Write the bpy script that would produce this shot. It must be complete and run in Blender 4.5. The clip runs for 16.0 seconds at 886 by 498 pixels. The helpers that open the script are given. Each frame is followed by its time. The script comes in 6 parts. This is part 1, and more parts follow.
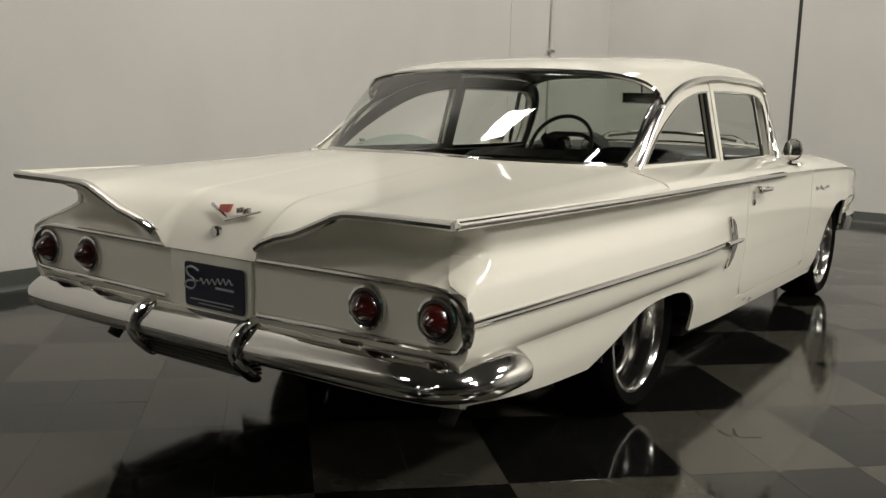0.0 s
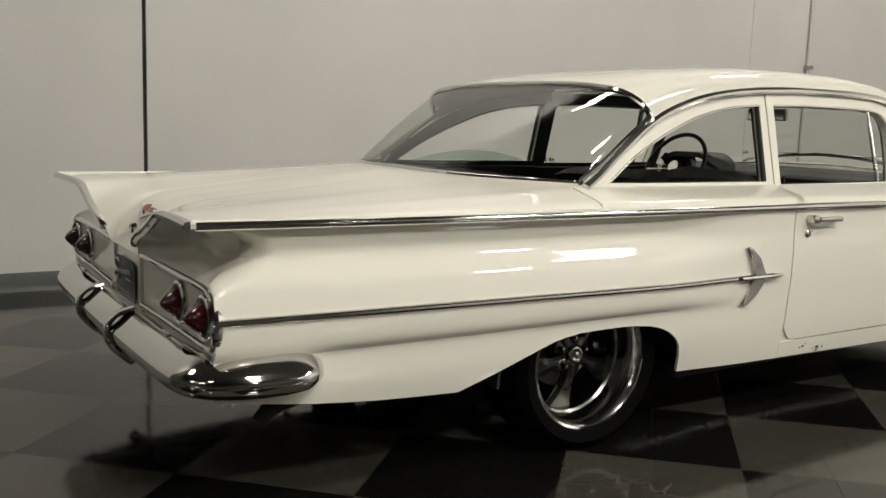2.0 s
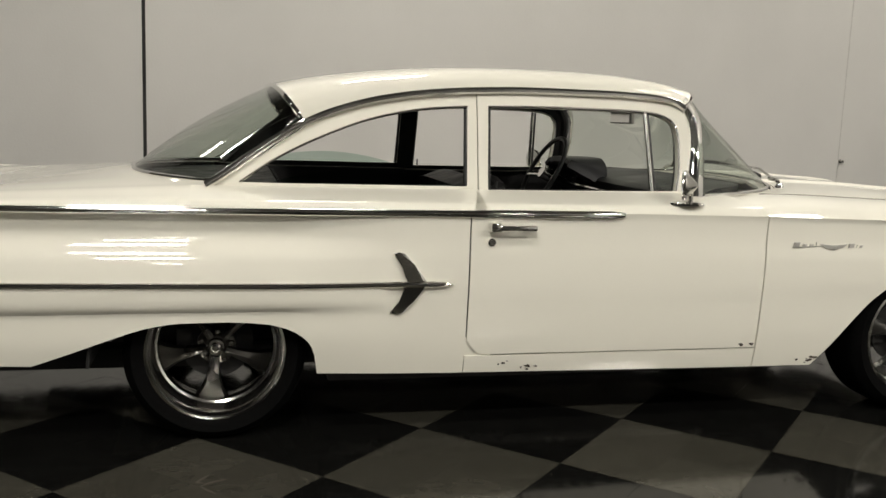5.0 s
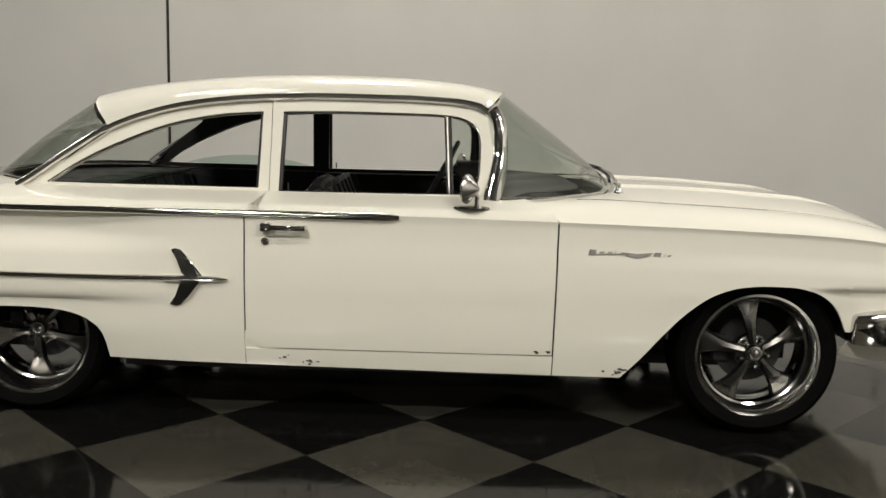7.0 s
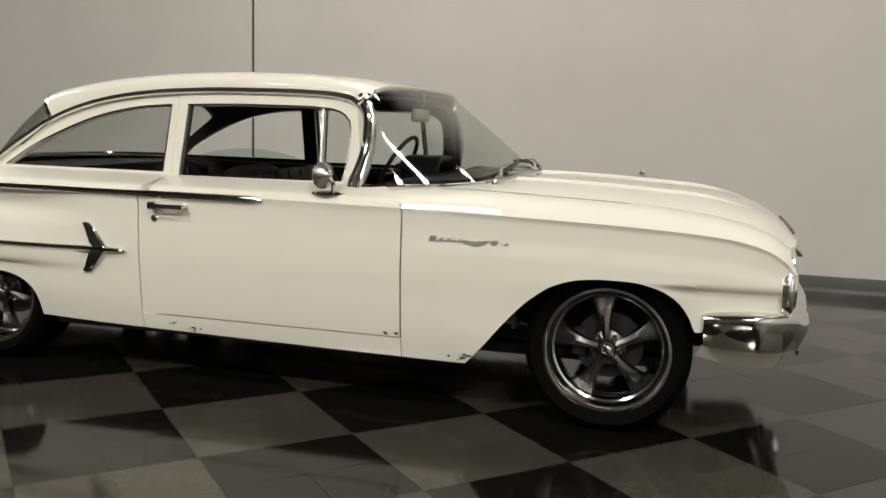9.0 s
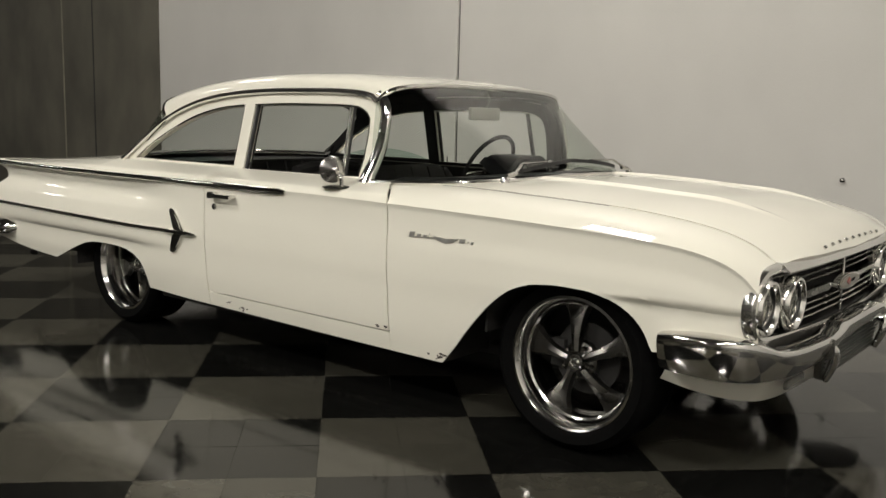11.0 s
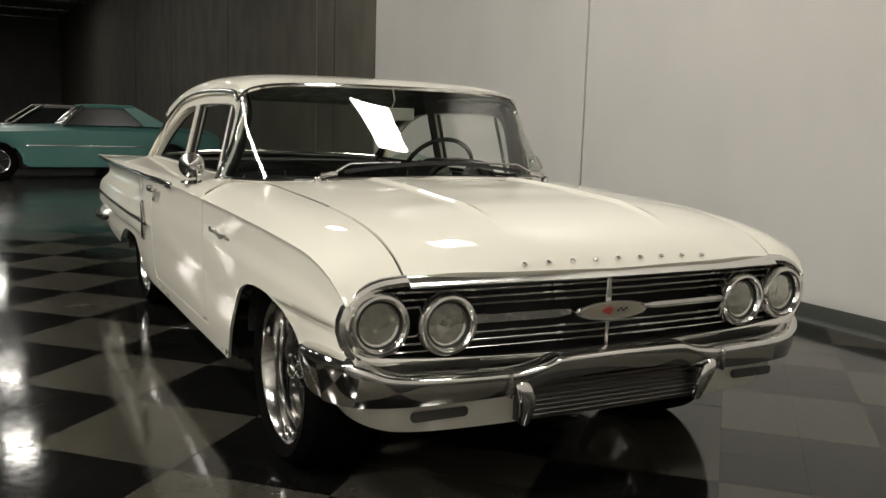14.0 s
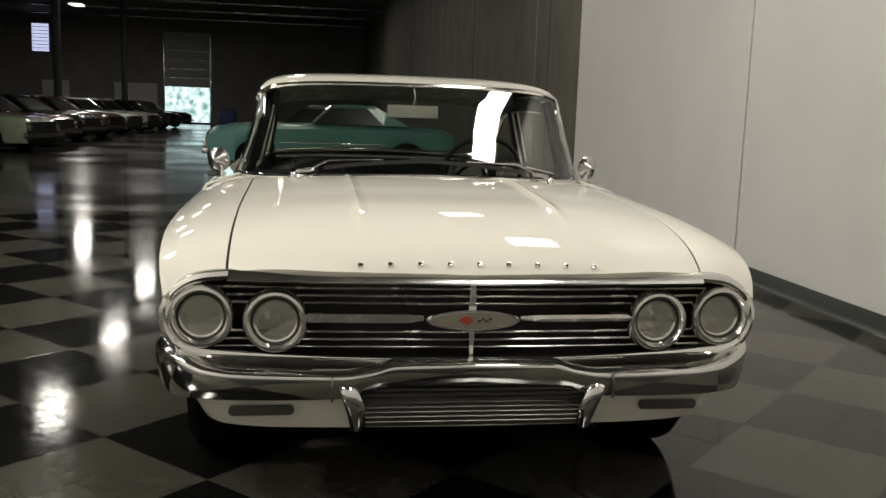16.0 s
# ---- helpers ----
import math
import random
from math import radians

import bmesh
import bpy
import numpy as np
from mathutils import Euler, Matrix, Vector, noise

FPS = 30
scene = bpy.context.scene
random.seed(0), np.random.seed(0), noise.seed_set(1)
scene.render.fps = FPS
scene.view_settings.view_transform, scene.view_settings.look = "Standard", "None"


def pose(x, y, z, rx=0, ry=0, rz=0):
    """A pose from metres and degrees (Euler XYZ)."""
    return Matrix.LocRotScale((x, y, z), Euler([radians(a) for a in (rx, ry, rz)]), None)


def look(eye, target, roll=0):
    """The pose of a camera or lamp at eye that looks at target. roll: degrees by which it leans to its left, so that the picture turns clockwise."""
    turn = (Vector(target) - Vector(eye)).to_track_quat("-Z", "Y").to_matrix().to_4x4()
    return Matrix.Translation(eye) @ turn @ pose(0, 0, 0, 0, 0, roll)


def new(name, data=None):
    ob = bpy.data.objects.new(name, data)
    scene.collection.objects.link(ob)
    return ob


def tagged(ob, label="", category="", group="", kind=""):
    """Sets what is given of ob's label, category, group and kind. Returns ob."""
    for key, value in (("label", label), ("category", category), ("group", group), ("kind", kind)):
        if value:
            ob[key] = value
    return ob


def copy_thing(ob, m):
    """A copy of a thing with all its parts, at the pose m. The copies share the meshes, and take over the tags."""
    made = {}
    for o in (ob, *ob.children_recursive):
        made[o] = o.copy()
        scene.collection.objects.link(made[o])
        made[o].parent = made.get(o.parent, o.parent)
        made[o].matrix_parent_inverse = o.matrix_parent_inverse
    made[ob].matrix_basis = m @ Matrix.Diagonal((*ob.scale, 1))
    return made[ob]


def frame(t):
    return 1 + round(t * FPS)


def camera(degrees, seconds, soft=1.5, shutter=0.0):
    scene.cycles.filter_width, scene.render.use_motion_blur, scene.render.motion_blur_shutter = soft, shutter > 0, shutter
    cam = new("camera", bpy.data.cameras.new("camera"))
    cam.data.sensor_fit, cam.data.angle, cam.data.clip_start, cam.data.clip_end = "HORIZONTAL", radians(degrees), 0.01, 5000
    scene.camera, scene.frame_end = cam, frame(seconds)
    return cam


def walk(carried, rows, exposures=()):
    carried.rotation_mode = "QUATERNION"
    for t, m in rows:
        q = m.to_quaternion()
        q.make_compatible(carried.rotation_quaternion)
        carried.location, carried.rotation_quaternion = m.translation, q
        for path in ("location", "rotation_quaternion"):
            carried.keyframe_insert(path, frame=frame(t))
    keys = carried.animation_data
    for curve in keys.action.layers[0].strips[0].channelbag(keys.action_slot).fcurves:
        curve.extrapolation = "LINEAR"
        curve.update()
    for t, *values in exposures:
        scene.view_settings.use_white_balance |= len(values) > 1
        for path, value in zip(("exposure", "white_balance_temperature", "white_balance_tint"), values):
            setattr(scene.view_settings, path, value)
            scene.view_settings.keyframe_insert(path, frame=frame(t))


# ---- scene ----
cam = camera(52.3, 16.0)
PATH = [
    (0, (-3.303, -2.167, 1.169), (-1.674, -1.049, 0.858), 1.7),
    (0.5, (-3.051, -2.471, 1.167), (-1.527, -1.212, 0.864), 1.8),
    (1, (-2.762, -2.751, 1.171), (-1.37, -1.346, 0.875), 1.9),
    (1.5, (-2.476, -2.99, 1.166), (-1.257, -1.431, 0.882), 1.7),
    (2, (-2.171, -3.228, 1.173), (-1.107, -1.558, 0.89), 1.9),
    (2.5, (-1.832, -3.473, 1.173), (-0.912, -1.72, 0.892), 2.0),
    (3, (-1.496, -3.678, 1.151), (-0.705, -1.86, 0.884), 2.0),
    (3.5, (-1.131, -3.852, 1.152), (-0.419, -2.002, 0.887), 2.0),
    (4, (-0.721, -3.995, 1.171), (-0.088, -2.117, 0.898), 2.0),
    (6.5, (1.256, -4.434, 1.305), (1.374, -2.462, 0.995), 1.8),
    (7, (1.72, -4.506, 1.287), (1.712, -2.528, 0.991), 1.6),
    (7.5, (2.139, -4.565, 1.266), (2.029, -2.589, 0.977), 1.6),
    (8, (2.567, -4.577, 1.275), (2.322, -2.615, 0.977), 1.6),
    (8.5, (2.966, -4.538, 1.264), (2.594, -2.595, 0.97), 1.7),
    (9, (3.326, -4.476, 1.249), (2.791, -2.571, 0.962), 1.7),
    (9.5, (3.693, -4.361, 1.236), (2.973, -2.517, 0.954), 1.9),
    (12, (5.249, -3.162, 1.241), (3.803, -1.811, 0.954), 1.1),
    (12.5, (5.507, -2.841, 1.233), (3.998, -1.558, 0.952), 1.3),
    (13, (5.715, -2.507, 1.237), (4.117, -1.338, 0.956), 1.5),
    (13.5, (5.897, -2.177, 1.235), (4.208, -1.143, 0.957), 1.5),
    (14, (6.034, -1.827, 1.233), (4.278, -0.912, 0.952), 1.7),
    (14.5, (6.196, -1.434, 1.249), (4.36, -0.695, 0.963), 1.5),
    (15, (6.267, -1.087, 1.251), (4.365, -0.54, 0.961), 1.6),
    (15.5, (6.313, -0.783, 1.258), (4.378, -0.378, 0.959), 1.8),
    (16, (6.362, -0.499, 1.258), (4.407, -0.203, 0.96), 1.9),
]
walk(cam, [(t, look(eye, target, roll)) for t, eye, target, roll in PATH])

# ---- light ----
LAMP = (1.0, 0.955, 0.87)
world = bpy.data.worlds.new("world")
scene.world = world
world.use_nodes = True
world.node_tree.nodes["Background"].inputs[0].default_value = (1.0, 0.95, 0.86, 1)
world.node_tree.nodes["Background"].inputs[1].default_value = 0.02
CEIL = 6.6
FIXTURE_Z = 6.0


def area_lamp(x, y, power, sx=1.15, sy=0.56):
    data = bpy.data.lights.new("high_bay_lamp", "AREA")
    data.shape, data.size, data.size_y, data.energy, data.color = "RECTANGLE", sx, sy, power, LAMP
    ob = new("high_bay_lamp", data)
    ob.matrix_world = pose(x, y, FIXTURE_Z - 0.1)
    return ob


LAMPS = [(0.9, 1.75, 130), (-5.6, 1.75, 60), (6.0, 1.4, 86),
         (-1.0, -4.6, 150), (5.5, -4.6, 145), (-8.0, -4.6, 40),
         (-1.0, -7.6, 410), (5.5, -7.6, 350), (-1.0, -14.6, 150), (5.5, -14.6, 120)]
FAR_LAMPS = [(-14.4, -1.2, 42), (-20.4, -1.2, 36), (-34.0, -1.2, 70), (-15.2, -6.4, 50), (-22.0, -6.4, 60), (-31.0, -7.0, 110), (-42.0, -12.0, 240)]
for lx, ly, lp in LAMPS + FAR_LAMPS:
    area_lamp(lx, ly, lp)


# ---- materials ----
def nodes_of(name):
    m = bpy.data.materials.new(name)
    m.use_nodes = True
    nt = m.node_tree
    return m, nt, nt.nodes["Principled BSDF"], nt.nodes.new, nt.links.new


def plain(name, color, rough=0.5, metal=0.0, coat=0.0, grain=0.06, scale=40.0, bump=0.0, rvar=0.08, spec=0.5):
    """A surface with a fine and a broad variation of colour and gloss."""
    m, nt, b, node, link = nodes_of(name)
    b.inputs["Metallic"].default_value = metal
    b.inputs["Coat Weight"].default_value = coat
    b.inputs["Coat Roughness"].default_value = 0.018
    b.inputs["Specular IOR Level"].default_value = spec
    tc = node("ShaderNodeNewGeometry")
    n1, n2 = node("ShaderNodeTexNoise"), node("ShaderNodeTexNoise")
    n1.inputs["Scale"].default_value, n2.inputs["Scale"].default_value = scale, scale / 14
    n1.inputs["Detail"].default_value = 5
    for n in (n1, n2):
        link(tc.outputs["Position"], n.inputs["Vector"])
    mix = node("ShaderNodeMath")
    mix.operation = "ADD"
    link(n1.outputs["Fac"], mix.inputs[0])
    link(n2.outputs["Fac"], mix.inputs[1])
    ramp = node("ShaderNodeMapRange")
    ramp.inputs["From Min"].default_value, ramp.inputs["From Max"].default_value = 0.6, 1.4
    ramp.inputs["To Min"].default_value, ramp.inputs["To Max"].default_value = 1 - grain, 1 + grain
    link(mix.outputs[0], ramp.inputs["Value"])
    hsv = node("ShaderNodeHueSaturation")
    hsv.inputs["Color"].default_value = (*color, 1)
    link(ramp.outputs["Result"], hsv.inputs["Value"])
    link(hsv.outputs["Color"], b.inputs["Base Color"])
    rr = node("ShaderNodeMapRange")
    rr.inputs["From Min"].default_value, rr.inputs["From Max"].default_value = 0.3, 0.7
    rr.inputs["To Min"].default_value, rr.inputs["To Max"].default_value = max(rough * (1 - rvar * 3), 0.0), min(rough * (1 + rvar * 3), 1.0)
    link(n2.outputs["Fac"], rr.inputs["Value"])
    link(rr.outputs["Result"], b.inputs["Roughness"])
    if bump:
        bp = node("ShaderNodeBump")
        bp.inputs["Strength"].default_value, bp.inputs["Distance"].default_value = bump, 0.01
        link(n1.outputs["Fac"], bp.inputs["Height"])
        link(bp.outputs["Normal"], b.inputs["Normal"])
    return m


def glass_mat(name, tint, mirror=0.07):
    """A thin pane: clear tinted body with a mirror coat that grows at a slant."""
    m, nt, b, node, link = nodes_of(name)
    nt.nodes.remove(b)
    tr, gl, lw, mx = node("ShaderNodeBsdfTransparent"), node("ShaderNodeBsdfGlossy"), node("ShaderNodeLayerWeight"), node("ShaderNodeMixShader")
    pw, fr = node("ShaderNodeMath"), node("ShaderNodeMath")
    pw.operation, pw.inputs[1].default_value = "POWER", 5.0
    fr.operation, fr.inputs[1].default_value, fr.inputs[2].default_value = "MULTIPLY_ADD", 0.92, mirror
    tr.inputs["Color"].default_value = (*tint, 1)
    gl.inputs["Roughness"].default_value = 0.015
    lw.inputs["Blend"].default_value = 0.5
    link(lw.outputs["Facing"], pw.inputs[0])
    link(pw.outputs[0], fr.inputs[0])
    link(fr.outputs[0], mx.inputs[0])
    link(tr.outputs[0], mx.inputs[1])
    link(gl.outputs[0], mx.inputs[2])
    link(mx.outputs[0], nt.nodes["Material Output"].inputs["Surface"])
    return m


def glow_mat(name, color, strength):
    m, nt, b, node, link = nodes_of(name)
    b.inputs["Emission Color"].default_value = (*color, 1)
    b.inputs["Emission Strength"].default_value = strength
    b.inputs["Base Color"].default_value = (0.8, 0.8, 0.8, 1)
    return m


def tile_mat(name, color, fleck, flecks, rough):
    """Waxed vinyl tile: marbling, flecks, scuffs and an uneven polish."""
    m, nt, b, node, link = nodes_of(name)
    g, info = node("ShaderNodeNewGeometry"), node("ShaderNodeObjectInfo")
    mar, spk, wax, scf = (node("ShaderNodeTexNoise") for _ in range(4))
    for n, s, d in ((mar, 9, 6), (spk, 150, 2), (wax, 3.2, 4), (scf, 26, 8)):
        n.inputs["Scale"].default_value, n.inputs["Detail"].default_value = s, d
        link(g.outputs["Position"], n.inputs["Vector"])
    mar.inputs["Distortion"].default_value = 1.5
    val = node("ShaderNodeMapRange")
    val.inputs["From Min"].default_value, val.inputs["From Max"].default_value = 0.3, 0.7
    val.inputs["To Min"].default_value, val.inputs["To Max"].default_value = 0.87, 1.13
    link(mar.outputs["Fac"], val.inputs["Value"])
    rnd = node("ShaderNodeMapRange")
    rnd.inputs["To Min"].default_value, rnd.inputs["To Max"].default_value = 0.86, 1.14
    link(info.outputs["Random"], rnd.inputs["Value"])
    mul = node("ShaderNodeMath")
    mul.operation = "MULTIPLY"
    link(val.outputs[0], mul.inputs[0])
    link(rnd.outputs[0], mul.inputs[1])
    hsv = node("ShaderNodeHueSaturation")
    hsv.inputs["Color"].default_value = (*color, 1)
    link(mul.outputs[0], hsv.inputs["Value"])
    st = node("ShaderNodeMapRange")
    st.inputs["From Min"].default_value, st.inputs["From Max"].default_value = 0.70 - flecks, 0.74 - flecks
    link(spk.outputs["Fac"], st.inputs["Value"])
    mx = node("ShaderNodeMix")
    mx.data_type = "RGBA"
    mx.inputs[7].default_value = (*fleck, 1)
    link(st.outputs[0], mx.inputs[0])
    link(hsv.outputs["Color"], mx.inputs[6])
    link(mx.outputs[2], b.inputs["Base Color"])
    rr = node("ShaderNodeMapRange")
    rr.inputs["From Min"].default_value, rr.inputs["From Max"].default_value = 0.35, 0.75
    rr.inputs["To Min"].default_value, rr.inputs["To Max"].default_value = rough, rough * 2.6
    link(scf.outputs["Fac"], rr.inputs["Value"])
    link(rr.outputs[0], b.inputs["Roughness"])
    bp = node("ShaderNodeBump")
    bp.inputs["Strength"].default_value, bp.inputs["Distance"].default_value = 0.07, 0.006
    rip = node("ShaderNodeMath")
    rip.operation, rip.inputs[1].default_value = "MULTIPLY_ADD", 0.22
    link(scf.outputs["Fac"], rip.inputs[0])
    link(wax.outputs["Fac"], rip.inputs[2])
    link(rip.outputs[0], bp.inputs["Height"])
    link(bp.outputs["Normal"], b.inputs["Normal"])
    b.inputs["Specular IOR Level"].default_value = 0.30
    return m


def streaky_wall(name, color, dark, scale=(0.5, 0.5, 0.12), amount=0.5, detail=8):
    """Bare or painted concrete with blotches and runs that go down the wall."""
    m, nt, b, node, link = nodes_of(name)
    g, mp = node("ShaderNodeNewGeometry"), node("ShaderNodeMapping")
    mp.inputs["Scale"].default_value = scale
    link(g.outputs["Position"], mp.inputs["Vector"])
    n1, n2 = node("ShaderNodeTexNoise"), node("ShaderNodeTexNoise")
    n1.inputs["Scale"].default_value, n1.inputs["Detail"].default_value = 4, detail
    n2.inputs["Scale"].default_value, n2.inputs["Detail"].default_value = 60, 4
    link(mp.outputs[0], n1.inputs["Vector"])
    link(g.outputs["Position"], n2.inputs["Vector"])
    r = node("ShaderNodeMapRange")
    r.inputs["From Min"].default_value, r.inputs["From Max"].default_value = 0.35, 0.7
    r.inputs["To Max"].default_value = amount
    link(n1.outputs["Fac"], r.inputs["Value"])
    mx = node("ShaderNodeMix")
    mx.data_type = "RGBA"
    mx.inputs[6].default_value, mx.inputs[7].default_value = (*color, 1), (*dark, 1)
    link(r.outputs[0], mx.inputs[0])
    link(mx.outputs[2], b.inputs["Base Color"])
    b.inputs["Roughness"].default_value = 0.7
    bp = node("ShaderNodeBump")
    bp.inputs["Strength"].default_value, bp.inputs["Distance"].default_value = 0.25, 0.004
    link(n2.outputs["Fac"], bp.inputs["Height"])
    link(bp.outputs["Normal"], b.inputs["Normal"])
    return m


PAINT = plain("cream_paint", (0.775, 0.752, 0.661), 0.55, coat=1.0, grain=0.006, scale=90, rvar=0.01, spec=0.08)
CHROME = plain("chrome", (0.72, 0.71, 0.69), 0.075, metal=1.0, grain=0.03, scale=60)
STEEL = plain("brushed_steel", (0.46, 0.45, 0.43), 0.24, metal=1.0, grain=0.08, scale=120)
BADGE = plain("worn_badge_metal", (0.5, 0.49, 0.46), 0.38, metal=0.8, grain=0.2, scale=200)
ALLOY = plain("polished_alloy", (0.58, 0.57, 0.55), 0.15, metal=1.0, grain=0.06, scale=70)
GUNMETAL = plain("gunmetal_alloy", (0.115, 0.111, 0.103), 0.29, metal=1.0, grain=0.12, scale=90)
# bright metal darkened in its colour for the shade under grille and bumper
PAN = plain("shaded_bright_metal", (0.12, 0.117, 0.108), 0.36, metal=1.0, grain=0.15, scale=50)
BRIGHT = plain("bright_anodised_metal", (0.80, 0.79, 0.76), 0.17, metal=1.0, grain=0.04, scale=80)
RUBBER = plain("tyre_rubber", (0.004, 0.004, 0.004), 0.65, grain=0.25, scale=80, bump=0.1, spec=0.01)
BLACK = plain("black_trim", (0.012, 0.012, 0.012), 0.45, grain=0.2)
VINYL = plain("black_vinyl", (0.015, 0.0145, 0.014), 0.5, grain=0.25, scale=160, bump=0.2, spec=0.25)
DASHPAINT = plain("black_dash_paint", (0.010, 0.010, 0.011), 0.42, coat=0.08, grain=0.1, spec=0.25)
UNDER = plain("underbody_black", (0.015, 0.014, 0.013), 0.8, grain=0.4, scale=20, bump=0.3)
RED = plain("red_lens", (0.034, 0.0025, 0.002), 0.12, coat=1.0, grain=0.1)
EMBLEM_RED = plain("red_enamel", (0.28, 0.035, 0.02), 0.3, coat=0.5)
EMBLEM_WHITE = plain("ivory_enamel", (0.19, 0.175, 0.135), 0.3, coat=0.6)
NAVY = plain("navy_plate", (0.009, 0.012, 0.028), 0.4, grain=0.1)
PLATEGREY = plain("pale_print", (0.33, 0.34, 0.36), 0.5)
BOWL = plain("lamp_reflector", (0.95, 0.94, 0.90), 0.15, metal=1.0, grain=0.06, scale=30, bump=0.03)
LENS = plain("headlamp_glass", (0.42, 0.42, 0.39), 0.16, coat=1.0, metal=0.85, grain=0.4, scale=45, bump=0.35)
AMBERDARK = plain("dull_lamp_lens", (0.045, 0.042, 0.036), 0.25, coat=0.8, grain=0.2)
GLASS = glass_mat("tinted_glass", (0.76, 0.80, 0.76))
SHADEGLASS = glass_mat("window_glass", (0.90, 0.93, 0.90))
LOWGLASS = glass_mat("green_edge_glass", (0.62, 0.74, 0.69), 0.008)
HEADGLASS = glass_mat("headlamp_lens_glass", (0.98, 0.98, 0.96), 0.05)
CARGLASS = plain("dark_car_glass", (0.010, 0.011, 0.011), 0.25, grain=0.3, scale=12, spec=0.25)
RUST = plain("chipped_paint", (0.05, 0.04, 0.03), 0.8, grain=0.4, scale=150)
WALLPAINT = streaky_wall("painted_wall", (0.655, 0.640, 0.608), (0.600, 0.587, 0.557), (0.35, 0.35, 0.25), 0.7)
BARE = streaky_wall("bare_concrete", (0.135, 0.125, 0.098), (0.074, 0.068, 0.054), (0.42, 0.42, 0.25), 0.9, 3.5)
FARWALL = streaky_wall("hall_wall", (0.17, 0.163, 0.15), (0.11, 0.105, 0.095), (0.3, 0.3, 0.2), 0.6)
BASEBOARD = plain("rubber_cove", (0.055, 0.06, 0.055), 0.45, grain=0.15)
SEAMDIM = plain("pale_joint", (0.20, 0.185, 0.14), 0.7, grain=0.3, scale=6)
SEAM = plain("joint_sealant", (0.03, 0.03, 0.028), 0.7, grain=0.2)
SEAMGREY = plain("grey_joint", (0.56, 0.545, 0.515), 0.7, grain=0.2)
CONDUIT = plain("painted_conduit", (0.60, 0.585, 0.55), 0.5, grain=0.05)
CONCRETE = plain("polished_concrete", (0.042, 0.041, 0.037), 0.16, grain=0.3, scale=6, bump=0.03, rvar=0.2)
TILE_DARK = tile_mat("black_tile", (0.0050, 0.0050, 0.0046), (0.09, 0.085, 0.072), 0.01, 0.055)
TILE_LIGHT = tile_mat("grey_tile", (0.046, 0.0435, 0.0345), (0.036, 0.033, 0.026), 0.0, 0.068)
GROUT = plain("tile_joint", (0.012, 0.011, 0.010), 0.7)
CEILING = plain("dark_ceiling", (0.10, 0.097, 0.09), 0.8, grain=0.3, scale=4)
TUBE = glow_mat("lamp_tube", LAMP, 6.0)
OUTDOOR = glow_mat("daylight_green", (0.55, 0.8, 0.75), 1.5)
SKYPANE = glow_mat("daylight_pane", (0.62, 0.66, 0.95), 0.9)


# ---- mesh tools ----
def pch(*pts):
    """A smooth curve through (x, y) points that never overshoots."""
    xs, ys = np.array([p[0] for p in pts], float), np.array([p[1] for p in pts], float)
    h, d = np.diff(xs), np.diff(ys) / np.diff(xs)
    m = np.zeros(len(xs))
    for i in range(1, len(xs) - 1):
        if d[i - 1] * d[i] > 0:
            w1, w2 = 2 * h[i] + h[i - 1], h[i] + 2 * h[i - 1]
            m[i] = (w1 + w2) / (w1 / d[i - 1] + w2 / d[i])
    m[0], m[-1] = d[0], d[-1]

    def f(x):
        x = min(max(x, xs[0]), xs[-1])
        i = min(max(int(np.searchsorted(xs, x)) - 1, 0), len(h) - 1)
        t = (x - xs[i]) / h[i]
        return float((2 * t**3 - 3 * t**2 + 1) * ys[i] + (t**3 - 2 * t**2 + t) * h[i] * m[i] + (3 * t**2 - 2 * t**3) * ys[i + 1] + (t**3 - t**2) * h[i] * m[i + 1])

    return f


def smooth(a, b, x):
    t = min(max((x - a) / (b - a), 0.0), 1.0)
    return t * t * (3 - 2 * t)


def part(name, bm, material, parent=None, label="", sharp=35.0, loc=None):
    """Links a bmesh as one mesh object, under a thing or a part if one is given."""
    bmesh.ops.recalc_face_normals(bm, faces=bm.faces)
    me = bpy.data.meshes.new(name)
    bm.to_mesh(me)
    bm.free()
    for p in me.polygons:
        p.use_smooth = True
    me.set_sharp_from_angle(angle=radians(sharp))
    me.materials.append(material)
    ob = new(name, me)
    if parent is not None:
        ob.parent = parent
    if loc is not None:
        ob.location = loc
    if label:
        ob["label"] = label
    return ob


def thing(name, label, category, loc=(0, 0, 0), group="", kind=""):
    ob = new(name)
    ob.location = loc
    return tagged(ob, label, category, group, kind)


def join(*bms):
    out = bms[0]
    for b in bms[1:]:
        me = bpy.data.meshes.new("t")
        b.to_mesh(me)
        b.free()
        out.from_mesh(me)
        bpy.data.meshes.remove(me)
    return out


def shell(bm, t):
    """Gives an open surface a thickness behind it."""
    bm.normal_update()
    faces, rim = bm.faces[:], [e for e in bm.edges if e.is_boundary]
    rim = [(e.link_loops[0].vert, e.link_loops[0].link_loop_next.vert) for e in rim]
    back = {v: bm.verts.new(v.co - v.normal * t) for v in bm.verts[:]}
    for f in faces:
        bm.faces.new([back[v] for v in reversed(f.verts)])
    for a, b in rim:
        bm.faces.new((b, a, back[a], back[b]))


